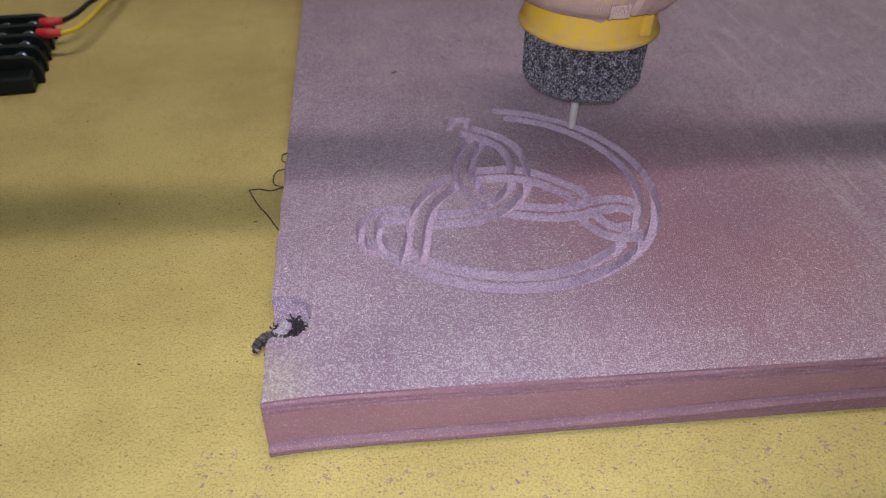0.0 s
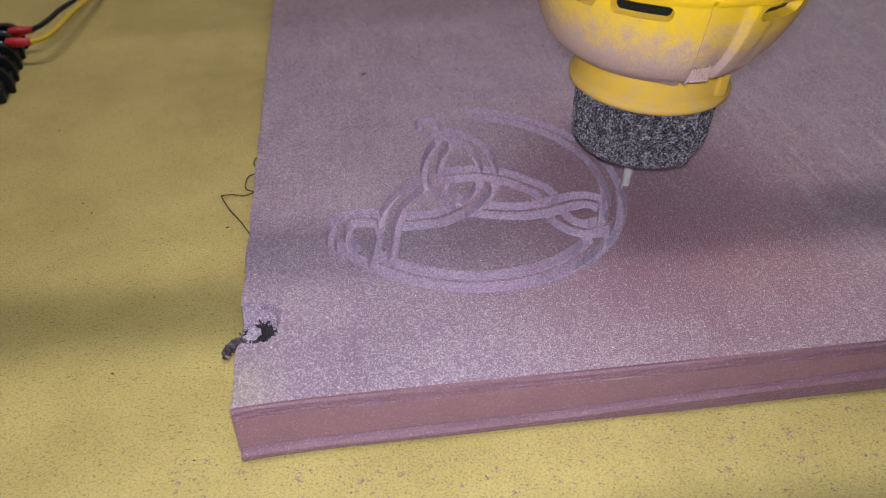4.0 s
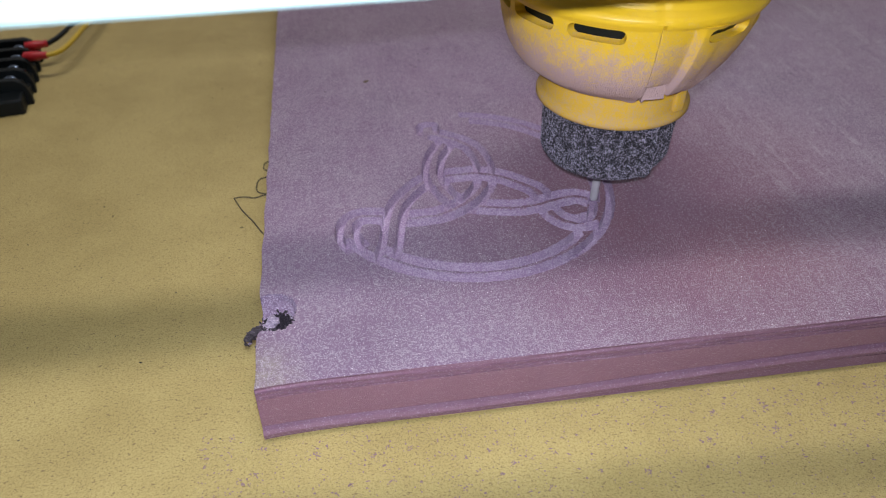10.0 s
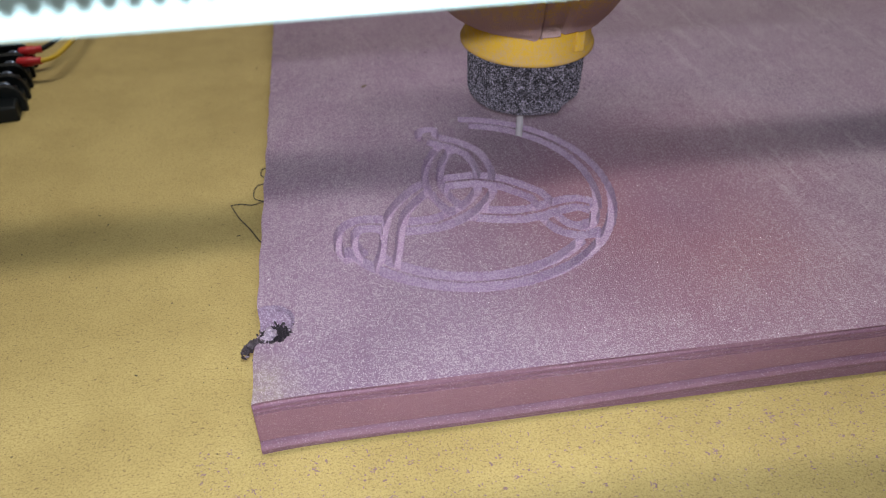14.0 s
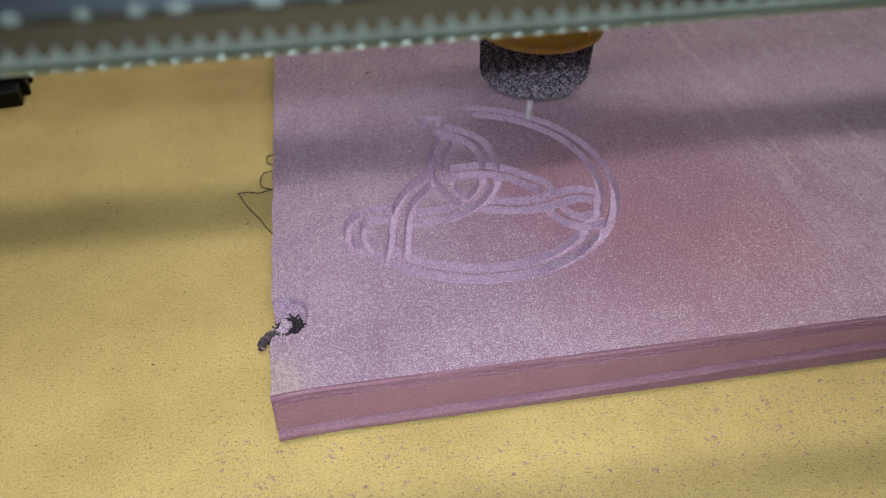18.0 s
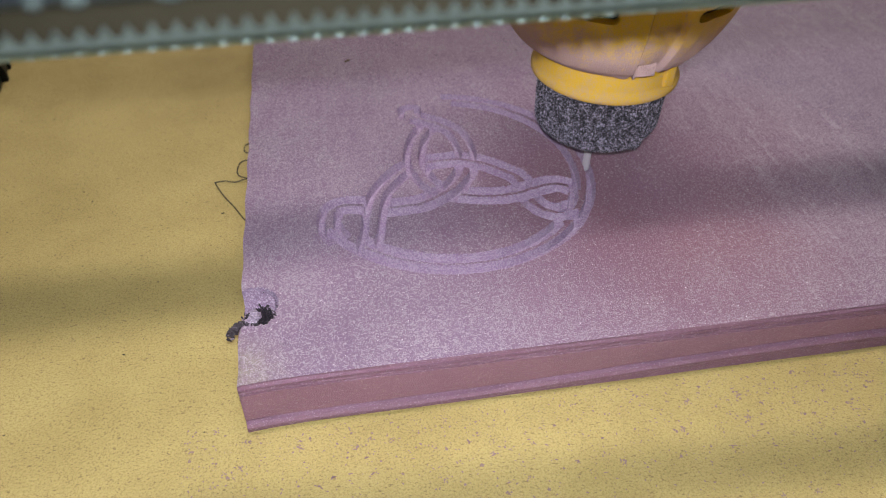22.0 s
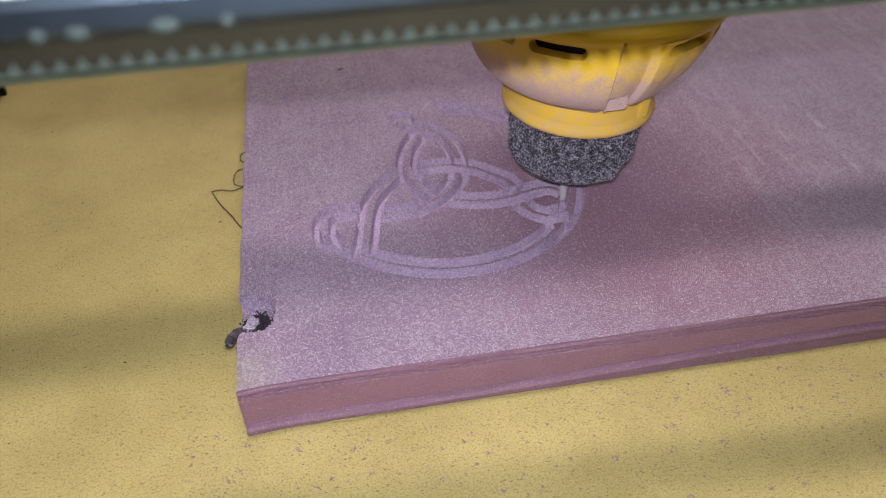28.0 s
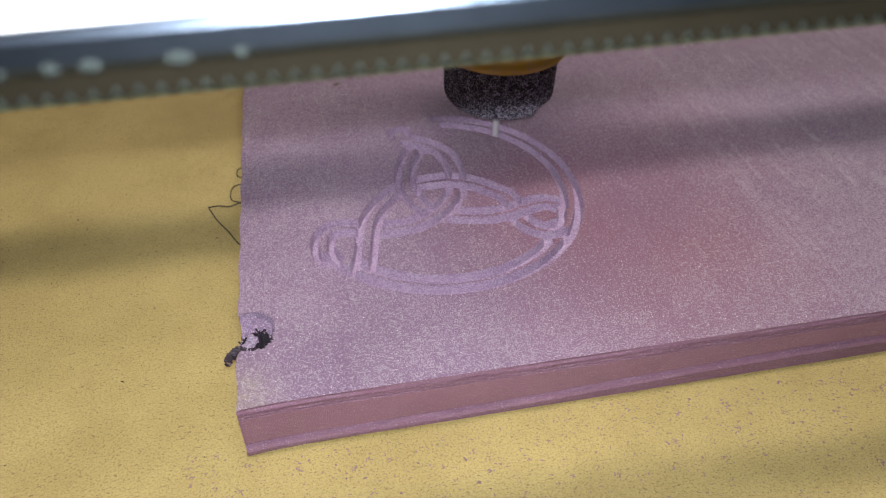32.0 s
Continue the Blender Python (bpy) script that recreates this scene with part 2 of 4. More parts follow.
def bench_material():
    m, t, b = nodes("yellow_fibre_board")
    v = coords(t)
    base = ramp(t, noise_tex(t, v, 7.0, 5.0), [(0.3, (0.392, 0.312, 0.120)), (0.7, (0.488, 0.395, 0.158))])
    fine = ramp(t, noise_tex(t, v, 1300.0, 5.0, 0.85), [(0.34, (0.50, 0.46, 0.36)), (0.53, (1, 1, 1))])
    colour = mix(t, 1.0, base, fine, "MULTIPLY")
    for turn, size, lo, strength in ((20, 900.0, 0.655, 0.7), (105, 1000.0, 0.65, 0.7), (-35, 760.0, 0.665, 0.8), (65, 1500.0, 0.63, 0.65)):
        c = t.nodes.new("ShaderNodeTexCoord")
        r = t.nodes.new("ShaderNodeMapping")
        r.inputs["Rotation"].default_value, r.inputs["Scale"].default_value = (0, 0, radians(turn)), (0.62, 1.2, 1.0)
        t.links.new(c.outputs["Object"], r.inputs["Vector"])
        fibre = ramp(t, noise_tex(t, r.outputs["Vector"], size, 2.0, 0.5), [(lo, (0, 0, 0)), (lo + 0.06, (strength,) * 3)])
        colour = mix(t, fibre, colour, (0.165, 0.115, 0.046))
    for size, share in ((300.0, 0.10), (620.0, 0.12)):
        fleck = add(t, "ShaderNodeTexVoronoi", Scale=size)
        t.links.new(coords(t, (1.0, 1.5, 1.0)), fleck.inputs["Vector"])
        dots = ramp(t, fleck.outputs["Distance"], [(0.09, (1, 1, 1)), (0.19, (0, 0, 0))])
        some = ramp(t, fleck.outputs["Color"], [(1 - share, (0, 0, 0)), (1 - share * 0.6, (0.95,) * 3)])
        colour = mix(t, mix(t, 1.0, dots, some, "MULTIPLY"), colour, (0.06, 0.045, 0.025))
    smudge = ramp(t, noise_tex(t, v, 260.0, 4.0, 0.7), [(0.60, (0, 0, 0)), (0.74, (0.45, 0.45, 0.45))])
    colour = mix(t, smudge, colour, (0.22, 0.165, 0.08))
    stain = ramp(t, noise_tex(t, v, 22.0, 5.0, 0.7), [(0.35, (0.84, 0.82, 0.78)), (0.6, (1, 1, 1))])
    colour = mix(t, 1.0, colour, stain, "MULTIPLY")
    t.links.new(colour, b.inputs["Base Color"])
    b.inputs["Roughness"].default_value = 0.6
    bump(t, b, noise_tex(t, v, 750.0, 4.0, 0.7), 0.3, 0.0005)
    return m


BENCH = bench_material()
WALL = plain("white_wall_paint", (0.78, 0.78, 0.76), 0.8)
DARK_WALL = plain("dark_blue_grey_paint", (0.10, 0.12, 0.17), 0.7)
CEILING = plain("white_ceiling_paint", (0.8, 0.8, 0.79), 0.85)
FLOOR = plain("dark_concrete", (0.08, 0.085, 0.1), 0.6)
STEEL = plain("polished_steel", (0.30, 0.37, 0.50), 0.2, 1.0)
ALU = plain("grey_aluminium", (0.5, 0.51, 0.52), 0.4, 1.0)
# Near-black colour carries the shade under the rail's overhang.
BELT = plain("shade_black_belt", (0.0075, 0.0066, 0.0042), 0.9)
PALE_PAINT = plain("pale_grey_green_paint", (0.36, 0.52, 0.555), 0.45)
RAIL_GLINT = plain("grey_rail_glint", (0.020, 0.026, 0.025), 0.5)
DARK_STEEL = plain("dull_dark_steel", (0.05, 0.055, 0.055), 0.45, 1.0)
BAR = plain("brushed_blue_steel", (0.075, 0.098, 0.130), 0.36, 1.0, 0.12)
# Brown-black here is the overhang's shade put into the colour.
WEB = plain("shade_brown_web", (0.010, 0.0088, 0.0058), 0.7)
RAIL_GLARE = plain("white_rail_glare", (0.75, 0.77, 0.77), 0.6)
BLACK = plain("black_plastic", (0.004, 0.006, 0.007), 0.45)
BLACK.node_tree.nodes["Principled BSDF"].inputs["Specular IOR Level"].default_value = 0.22
for dull in (BELT, WEB, RAIL_GLINT):
    dull.node_tree.nodes["Principled BSDF"].inputs["Specular IOR Level"].default_value = 0.03
RED = plain("red_crimp_plastic", (0.5, 0.02, 0.03), 0.4)
YELLOW_WIRE = plain("yellow_wire_sheath", (0.6, 0.42, 0.02), 0.4)


def dusty_plastic(name, colour, dust, low, high, rough):
    """Moulded plastic with foam dust clinging to it, thick at the height low, gone above high."""
    m, t, b = nodes(name)
    v = coords(t)
    place = t.nodes.new("ShaderNodeSeparateXYZ")
    t.links.new(v, place.inputs["Vector"])
    climb = t.nodes.new("ShaderNodeMapRange")
    climb.inputs["From Min"].default_value, climb.inputs["From Max"].default_value = high, low
    climb.inputs["To Min"].default_value, climb.inputs["To Max"].default_value = 0.0, 0.66
    t.links.new(place.outputs["Z"], climb.inputs["Value"])
    speck, _ = cells(t, v, 2900.0, [(0, (0, 0, 0)), (1, (1, 1, 1))])
    cloud = noise_tex(t, coords(t, (1.0, 1.0, 0.8)), 210.0, 8.0, 0.80)
    total = t.nodes.new("ShaderNodeMath")
    total.operation = "MULTIPLY_ADD"
    t.links.new(speck, total.inputs[0])
    total.inputs[1].default_value = 0.22
    t.links.new(climb.outputs["Result"], total.inputs[2])
    both = t.nodes.new("ShaderNodeMath")
    both.operation = "MULTIPLY_ADD"
    t.links.new(cloud, both.inputs[0])
    both.inputs[1].default_value = 0.80
    t.links.new(total.outputs[0], both.inputs[2])
    fac = ramp(t, both.outputs[0], [(0.64, (0, 0, 0)), (0.74, (0.28, 0.28, 0.28)), (0.98, (0.95, 0.95, 0.95))])
    t.links.new(mix(t, fac, colour, dust), b.inputs["Base Color"])
    t.links.new(mix(t, fac, (rough, rough, rough), (0.95, 0.95, 0.95)), b.inputs["Roughness"])
    bump(t, b, mix(t, fac, (0, 0, 0), ramp(t, noise_tex(t, v, 1600.0, 2.0), [(0, (0, 0, 0)), (1, (1, 1, 1))])), 0.5, 0.0006)
    return m


FOAM_DUST = (0.39, 0.270, 0.290)
YELLOW = dusty_plastic("yellow_tool_plastic", (0.62, 0.390, 0.008), FOAM_DUST, 0.058, 0.088, 0.42)
COLLAR = dusty_plastic("dusty_yellow_collar", (0.56, 0.335, 0.008), (0.40, 0.285, 0.235), -0.010, 0.076, 0.7)


def nose_material():
    m, t, b = nodes("dust_caked_black_plastic")
    v = coords(t)
    grain, lump = cells(t, v, 3400.0, [(0.0, (0, 0, 0)), (1.0, (1, 1, 1))])
    place = t.nodes.new("ShaderNodeSeparateXYZ")
    t.links.new(v, place.inputs["Vector"])
    low = t.nodes.new("ShaderNodeMapRange")
    low.inputs["From Min"].default_value, low.inputs["From Max"].default_value = 0.030, 0.0225
    low.inputs["To Max"].default_value = 0.14
    t.links.new(place.outputs["Z"], low.inputs["Value"])
    total = t.nodes.new("ShaderNodeMath")
    t.links.new(grain, total.inputs[0])
    t.links.new(low.outputs["Result"], total.inputs[1])
    clump, heap = cells(t, v, 1300.0, [(0.0, (0, 0, 0)), (1.0, (1, 1, 1))])
    thick = ranged(t, noise_tex(t, v, 420.0, 4.0, 0.7), 0.35, 0.65, -0.26, 0.16)
    both = maths(t, "ADD", maths(t, "ADD", total.outputs[0], thick), ranged(t, clump, 0.72, 0.95, -0.04, 0.34))
    fac = ramp(t, both, [(0.34, (0, 0, 0)), (0.62, (0.25, 0.25, 0.25)), (0.97, (1, 1, 1))])
    t.links.new(mix(t, fac, (0.008, 0.008, 0.015), (0.66, 0.61, 0.80)), b.inputs["Base Color"])
    b.inputs["Roughness"].default_value = 0.75
    bump(t, b, maths(t, "ADD", lump, heap), 0.9, 0.0012)
    return m


NOSE = nose_material()
CRATER = foam_material("torn_foam", (0.13, 0.08, 0.155), (0.20, 0.13, 0.23), (0.58, 0.50, 0.64), 0.45, 0.8)
PALE = foam_material("pale_foam_core", (0.16, 0.12, 0.19), (0.27, 0.215, 0.31), (0.58, 0.51, 0.62), 0.40, 0.35)
CHAR_AND_SHADE = foam_material("scorched_and_shaded_foam", (0.010, 0.007, 0.012), (0.030, 0.021, 0.033), (0.26, 0.22, 0.28), 0.12, 0.5)
FIBRE = plain("dark_fibre", (0.03, 0.025, 0.02), 0.7)
CRUMB = plain("purple_foam_crumb", (0.25, 0.165, 0.20), 0.9)
BRIGHT_STEEL = plain("dusty_cutter_steel", (0.6, 0.57, 0.62), 0.45, 0.3)


# ---- mesh helpers ----
def mesh_object(name, bm, material, smooth=False):
    me = bpy.data.meshes.new(name)
    bm.normal_update()
    bm.to_mesh(me)
    bm.free()
    for m in material if isinstance(material, (list, tuple)) else (material,):
        me.materials.append(m)
    if smooth:
        me.shade_smooth()
    return new(name, me)


def part(name, bm, material, parent, label="", smooth=False):
    ob = mesh_object(name, bm, material, smooth)
    ob.parent = parent
    if label:
        ob["label"] = label
    return ob


def box(bm, lo, hi, bevel=0.0):
    m = Matrix.LocRotScale([(a + b) / 2 for a, b in zip(lo, hi)], None, [b - a for a, b in zip(lo, hi)])
    made = bmesh.ops.create_cube(bm, size=1.0, matrix=m)
    if bevel:
        edges = list({e for v in made["verts"] for e in v.link_edges})
        bmesh.ops.bevel(bm, geom=edges, offset=bevel, segments=2, affect="EDGES", profile=0.5)
    return bm


def boxed(lo, hi, bevel=0.0):
    return box(bmesh.new(), lo, hi, bevel)


def lathe(profile, segments=96):
    """A closed turned solid from (radius, height) pairs, bottom to top."""
    bm = bmesh.new()
    rings = []
    for r, z in profile:
        rings.append([bm.verts.new((r * math.cos(a), r * math.sin(a), z)) for a in (2 * math.pi * k / segments for k in range(segments))])
    for a, b in zip(rings, rings[1:]):
        for k in range(segments):
            bm.faces.new((a[k], a[(k + 1) % segments], b[(k + 1) % segments], b[k]))
    bm.faces.new(rings[0][::-1])
    bm.faces.new(rings[-1])
    return bm


def tube(points, radius, sides=10):
    """A round cable through the points."""
    bm = bmesh.new()
    pts = [Vector(p) for p in points]
    rings = []
    for i, p in enumerate(pts):
        d = (pts[min(i + 1, len(pts) - 1)] - pts[max(i - 1, 0)]).normalized()
        u = d.orthogonal().normalized() if i == 0 else (u - d * u.dot(d)).normalized()
        w = d.cross(u)
        rings.append([bm.verts.new(p + radius * (math.cos(a) * u + math.sin(a) * w)) for a in (2 * math.pi * k / sides for k in range(sides))])
    for a, b in zip(rings, rings[1:]):
        for k in range(sides):
            bm.faces.new((a[k], a[(k + 1) % sides], b[(k + 1) % sides], b[k]))
    bm.faces.new(rings[0][::-1])
    bm.faces.new(rings[-1])
    return bm


def spline(points, steps=12):
    """A smooth curve through the points."""
    p = [Vector(q) for q in points]
    p = [2 * p[0] - p[1], *p, 2 * p[-1] - p[-2]]
    out = []
    for a, b, c, d in zip(p, p[1:], p[2:], p[3:]):
        for k in range(steps):
            s = k / steps
            out.append(0.5 * (2 * b + (c - a) * s + (2 * a - 5 * b + 4 * c - d) * s * s + (3 * b - a - 3 * c + d) * s ** 3))
    return out + [p[-2]]


# ---- the room and the bench ----
def room():
    # unseen south wall and floor are dark only to darken the rail's reflection
    for name, lo, hi, mat in (("wall_north", (-1.6, 2.0, -0.9), (2.2, 2.1, 2.4), WALL), ("wall_south", (-1.6, -1.7, -0.9), (2.2, -1.6, 2.4), DARK_WALL),
                              ("wall_west", (-1.7, -1.7, -0.9), (-1.6, 2.1, 2.4), WALL), ("wall_east", (2.2, -1.7, -0.9), (2.3, 2.1, 2.4), WALL),
                              ("ceiling", (-1.7, -1.7, 2.4), (2.3, 2.1, 2.5), CEILING), ("floor", (-1.7, -1.7, -1.0), (2.3, 2.1, -0.9), FLOOR)):
        tagged(mesh_object(name, boxed(lo, hi), mat), kind="structure")


def workbench():
    bench = tagged(new("workbench"), "yellow fibre board workbench top, speckled and dusty", "workbench")
    bench.location = (0, 0, -0.9)
    part("benchtop", boxed((-0.75, -0.30, 0.88), (1.05, 0.95, 0.90), 0.001), BENCH, bench)
    for x in (-0.7, 0.95):
        for y in (-0.25, 0.85):
            part("leg", boxed((x, y, 0.0), (x + 0.06, y + 0.06, 0.88), 0.003), ALU, bench)


room()
workbench()

# ---- the foam board with its carving ----
THICK = 0.025
CENTRE = np.array((0.0808, 0.0983))


# the three strands of the knot, about its middle, and who passes over whom at each crossing
STRANDS = ([(-0.0362, -0.0420), (-0.0343, -0.0361), (-0.0330, -0.0302), (-0.0313, -0.0199), (-0.0287, -0.0113), (-0.0242, -0.0042), (-0.0194, 0.0016), (-0.0146, 0.0054), (-0.0094, 0.0072), (-0.0047, 0.0076), (0.0013, 0.0078), (0.0062, 0.0079), (0.0151, 0.0045), (0.0198, 0.0008), (0.0245, -0.0033), (0.0281, -0.0075), (0.0298, -0.0142), (0.0297, -0.0211), (0.0312, -0.0262), (0.0349, -0.0304), (0.0400, -0.0319), (0.0456, -0.0302)],
           [(-0.0461, -0.0366), (-0.0488, -0.0312), (-0.0495, -0.0253), (-0.0484, -0.0202), (-0.0452, -0.0171), (-0.0412, -0.0166), (-0.0369, -0.0174), (-0.0317, -0.0195), (-0.0252, -0.0204), (-0.0219, -0.0204), (-0.0175, -0.0201), (-0.0129, -0.0193), (-0.0047, -0.0149), (0.0018, -0.0096), (0.0051, -0.0053), (0.0079, -0.0008), (0.0098, 0.0065), (0.0104, 0.0139), (0.0099, 0.0213), (0.0079, 0.0286), (0.0032, 0.0347), (-0.0029, 0.0395), (-0.0081, 0.0428)],
           [(0.0001, 0.0391), (-0.0052, 0.0305), (-0.0088, 0.0240), (-0.0110, 0.0161), (-0.0120, 0.0097), (-0.0118, 0.0042), (-0.0105, -0.0010), (-0.0085, -0.0069), (-0.0049, -0.0125), (0.0002, -0.0152), (0.0050, -0.0165), (0.0115, -0.0180), (0.0188, -0.0187), (0.0268, -0.0176), (0.0336, -0.0155), (0.0404, -0.0141), (0.0449, -0.0150), (0.0480, -0.0176)])
CROSSINGS = ((0, 1, -0.0311, -0.0184), (2, 0, -0.0125, 0.0068), (0, 1, 0.0094, 0.0070), (2, 0, 0.0284, -0.0159), (1, 2, -0.0034, -0.0139), (1, 2, -0.0040, 0.0377))
HOOKS = [(-0.0133, 0.0440), (-0.0125, 0.0501), (-0.0083, 0.0513), (-0.0053, 0.0501), (-0.0059, 0.0450)], [(0.0489, -0.0170), (0.0473, -0.0233), (0.0439, -0.0285), (0.0395, -0.0300)]


def distance_to(line, px, py):
    """The distance of each grid point to a polyline, and how far along it the nearest point lies."""
    best, along = np.full(px.shape, 1.0), np.zeros(px.shape)
    n = len(line) - 1
    for k in range(n):
        ax, ay = line[k]
        dx, dy = line[k + 1] - line[k]
        s = np.clip(((px - ax) * dx + (py - ay) * dy) / (dx * dx + dy * dy), 0, 1)
        d = np.hypot(px - ax - s * dx, py - ay - s * dy)
        near = d < best
        best[near], along[near] = d[near], ((k + s) / n)[near]
    return best, along


def groove(dist, width, depth):
    s = np.clip((width / 2 - dist) / 0.00045, 0, 1)
    return depth * s * (2 - s)


def one_pass(x, y, rough):
    """The depth that one pass of the cutter takes, about the knot's middle."""
    cut = np.zeros(x.shape)
    r, ang = np.hypot(x, y), np.degrees(np.arctan2(y, x))
    lines = [distance_to(np.array([p[:2] for p in spline([(*q, 0) for q in s], 6)]), x, y) for s in STRANDS]
    half, width, depth = 0.0031, 0.0030, 0.0043
    cuts = []
    for d, s in lines:
        g = groove(np.abs(d - half) + rough, width, depth)
        g[(s <= 0) | (s >= 1)] = 0
        cuts.append(g)
    for over, under, cx, cy in CROSSINGS:
        cuts[under][(np.hypot(x - cx, y - cy) < 0.0098) & (lines[over][0] < half + width * 0.3)] = 0
    for g in cuts:
        cut = np.maximum(cut, g)
    for line in HOOKS:
        d, _ = distance_to(np.array([p[:2] for p in spline([(*q, 0) for q in line], 6)]), x, y)
        cut = np.maximum(cut, groove(d + rough, 0.0030, depth))
    for radius, a0, a1 in ((0.0590, -148, 83), (0.0530, -134, -45), (0.0530, -20, 78)):
        g = groove(np.abs(r - radius) + rough, width, depth)
        g[(ang < a0) | (ang > a1)] = 0
        cut = np.maximum(cut, g)
    return cut


def carving(px, py):
    """The depth of the cut at points of the board's top: three copies shifted in y, so groove widths fit the camera's
    view.
    """
    x, y = px - CENTRE[0], py - CENTRE[1]
    rough = 0.00010 * np.sin(px * 900 + 3 * np.sin(py * 610)) + 0.00008 * np.sin(py * 1300 + px * 400)
    rough = rough + 0.00006 * np.sin(px * 2100 + 2.2 * np.sin(py * 1700)) * np.sin(py * 1900 + 1.7 * np.sin(px * 1500))
    cut = np.zeros(px.shape)
    for y_shift in (-0.0008, 0.0, 0.0008):
        cut = np.maximum(cut, one_pass(x, y + y_shift, rough))
    return cut + (cut > 0.001) * np.random.RandomState(12).normal(0, 0.00010, px.shape)


def front_line(x):
    """How far the board's front edge lies behind the straight line from its corner."""
    return 0.0013 * (1 - np.exp(-x / 0.010)) + 0.0075 * x


def bead_lift(x):
    s = np.clip((x - 0.05) / 0.16, 0, 1)
    return 0.0042 * s * s * (3 - 2 * s)


def grid_mesh(name, grid, materials, index=None):
    """A mesh from a grid of points, rows by columns."""
    ny, nx = grid.shape[:2]
    idx = np.arange(ny * nx).reshape(ny, nx)
    quads = np.stack((idx[:-1, :-1], idx[:-1, 1:], idx[1:, 1:], idx[1:, :-1]), -1).reshape(-1, 4)
    me = bpy.data.meshes.new(name)
    me.from_pydata(grid.reshape(-1, 3).tolist(), [], quads.tolist())
    for m in materials:
        me.materials.append(m)
    if index is not None:
        me.polygons.foreach_set("material_index", index(quads).astype(np.int32))
    me.update()
    return me


def foam_board():
    board = tagged(new("foam_board"), "thick purple insulation foam board with a carved knot, dusty", "foam board")
    wide, deep = 0.60, 0.60
    fine = 0.00033
    xs = np.concatenate((np.arange(0, 0.150, fine), np.linspace(0.150, wide, 60)))
    ys = np.concatenate((np.arange(0, 0.166, fine), np.linspace(0.168, deep, 60)))
    px, py = np.meshgrid(xs, ys)
    cut = np.where((px > 0.012) & (px < 0.149), carving(px, py), 0)
    rough = 0.0004 * np.sin(px * 2300 + 2 * np.sin(py * 1500)) * np.sin(py * 1900)
    d = np.hypot(px - 0.0040, py - 0.0328) + 0.6 * rough
    torn = np.random.RandomState(3).normal(0, 0.00024, px.shape)
    bowl = (d < 0.0082) * (py > 0.0275) * (0.0008 + 0.0010 * np.clip((0.0412 - py) / 0.0085, 0, 1) + torn)
    lip = (np.abs(d - 0.0079) < 0.00035) * (py > 0.0300) * (px > 0.0045)
    bowl = bowl + 0.0016 * lip
    hole = np.hypot((px - 0.0060) / 0.0050, (py - 0.0282) / 0.0046) + 300 * rough
    pit = 0.013 * np.clip((1.05 - hole) / 0.12, 0, 1)
    cut = np.maximum(cut, np.maximum(bowl, pit))
    z = THICK - cut + 0.00012 * np.sin(px * 37) * np.sin(py * 29)
    z -= 0.0012 * np.exp(-((np.hypot(px - 0.0152, py - 0.0147) - 0.0016) / 0.0005) ** 2) * (px < 0.0165)
    z -= 0.0003 * np.clip(1 - py / 0.0008, 0, 1) + 0.0004 * np.clip(1 - px / 0.0008, 0, 1)
    edge = 0.0010 * np.exp(-((py - 0.034) / 0.007) ** 2) + 0.00025 * np.sin(py * 260)
    side = px + edge * np.clip(1 - px / 0.01, 0, 1)
    back = py + front_line(px) * np.clip(1 - py / 0.05, 0, 1)
    grid = np.stack((side, back, z), -1)
    # Black faces darken the hole's inside and paint its rim's shadow.
    top = new("top_face", grid_mesh("top_face", grid, (FOAM_TOP, FOAM_CUT, CHAR_AND_SHADE, CRATER), lambda q: np.where((pit.reshape(-1)[q].max(1) > 0.0012) | (lip.reshape(-1)[q].all(1) & (torn.reshape(-1)[q].mean(1) > -0.00006)), 2, np.where((d.reshape(-1)[q] < 0.0082).any(1) & (py.reshape(-1)[q] > 0.0275).all(1), 3, (cut.reshape(-1)[q].mean(1) > 0.0004) * 1))))
    top.parent = board
    tagged(top, "dusty purple foam face with carved grooves")
    profile = [(0.0, None), (0.0001, 0.0236), (-0.0003, 0.0232), (0.0034, 0.0230), (0.0034, 0.0225), (-0.0002, 0.0223), (-0.0001, 0.0213), (0.0032, 0.0211), (0.0032, 0.0206),
               (0.0, 0.0204), (0.0, 0.0198), (0.0026, 0.0196), (0.0026, 0.0192), (0.0001, 0.0190), (0.0002, 0.0130), (0.0003, 0.0066), (0.0028, 0.0060), (0.0028, 0.0055),
               (-0.0002, 0.0048), (-0.0009, 0.0036), (-0.0009, 0.0024), (-0.0003, 0.0014), (0.0050, 0.0011), (0.0006, 0.0007), (0.0004, 0.0001)]
    rows = []
    fade = np.clip(1 - xs / 0.16, 0.35, 1)
    for k, (dy, h) in enumerate(profile):
        lift = bead_lift(xs) * (1.0 if 14 < k < 23 else 0.84 if k == 23 else 0.0)
        hh = z[0] if h is None else h + lift + 0.0001 * np.sin(xs * 90 + k)
        yy = grid[0, :, 1] + (dy * (fade if 3 <= k <= 12 else 1) + (0.0003 * np.sin(xs * 70) if k == 1 else 0))
        rows.append(np.stack((grid[0, :, 0] + 0 * xs, yy, hh + 0 * xs), -1))
    rows = np.array(rows)[::-1]
    n = len(xs) - 1
    face = new("front_edge", grid_mesh("front_edge", rows, (FOAM_SIDE, FOAM_RIDGE), lambda q: (np.arange(len(q)) // n < 8) | (np.arange(len(q)) // n > 10)))
    face.parent = board
    tagged(face, "reddish purple cut edge with thin ridges and a rounded bead")
    left = np.stack((grid[:, 0], grid[:, 0] * (1, 1, 0)), 0)
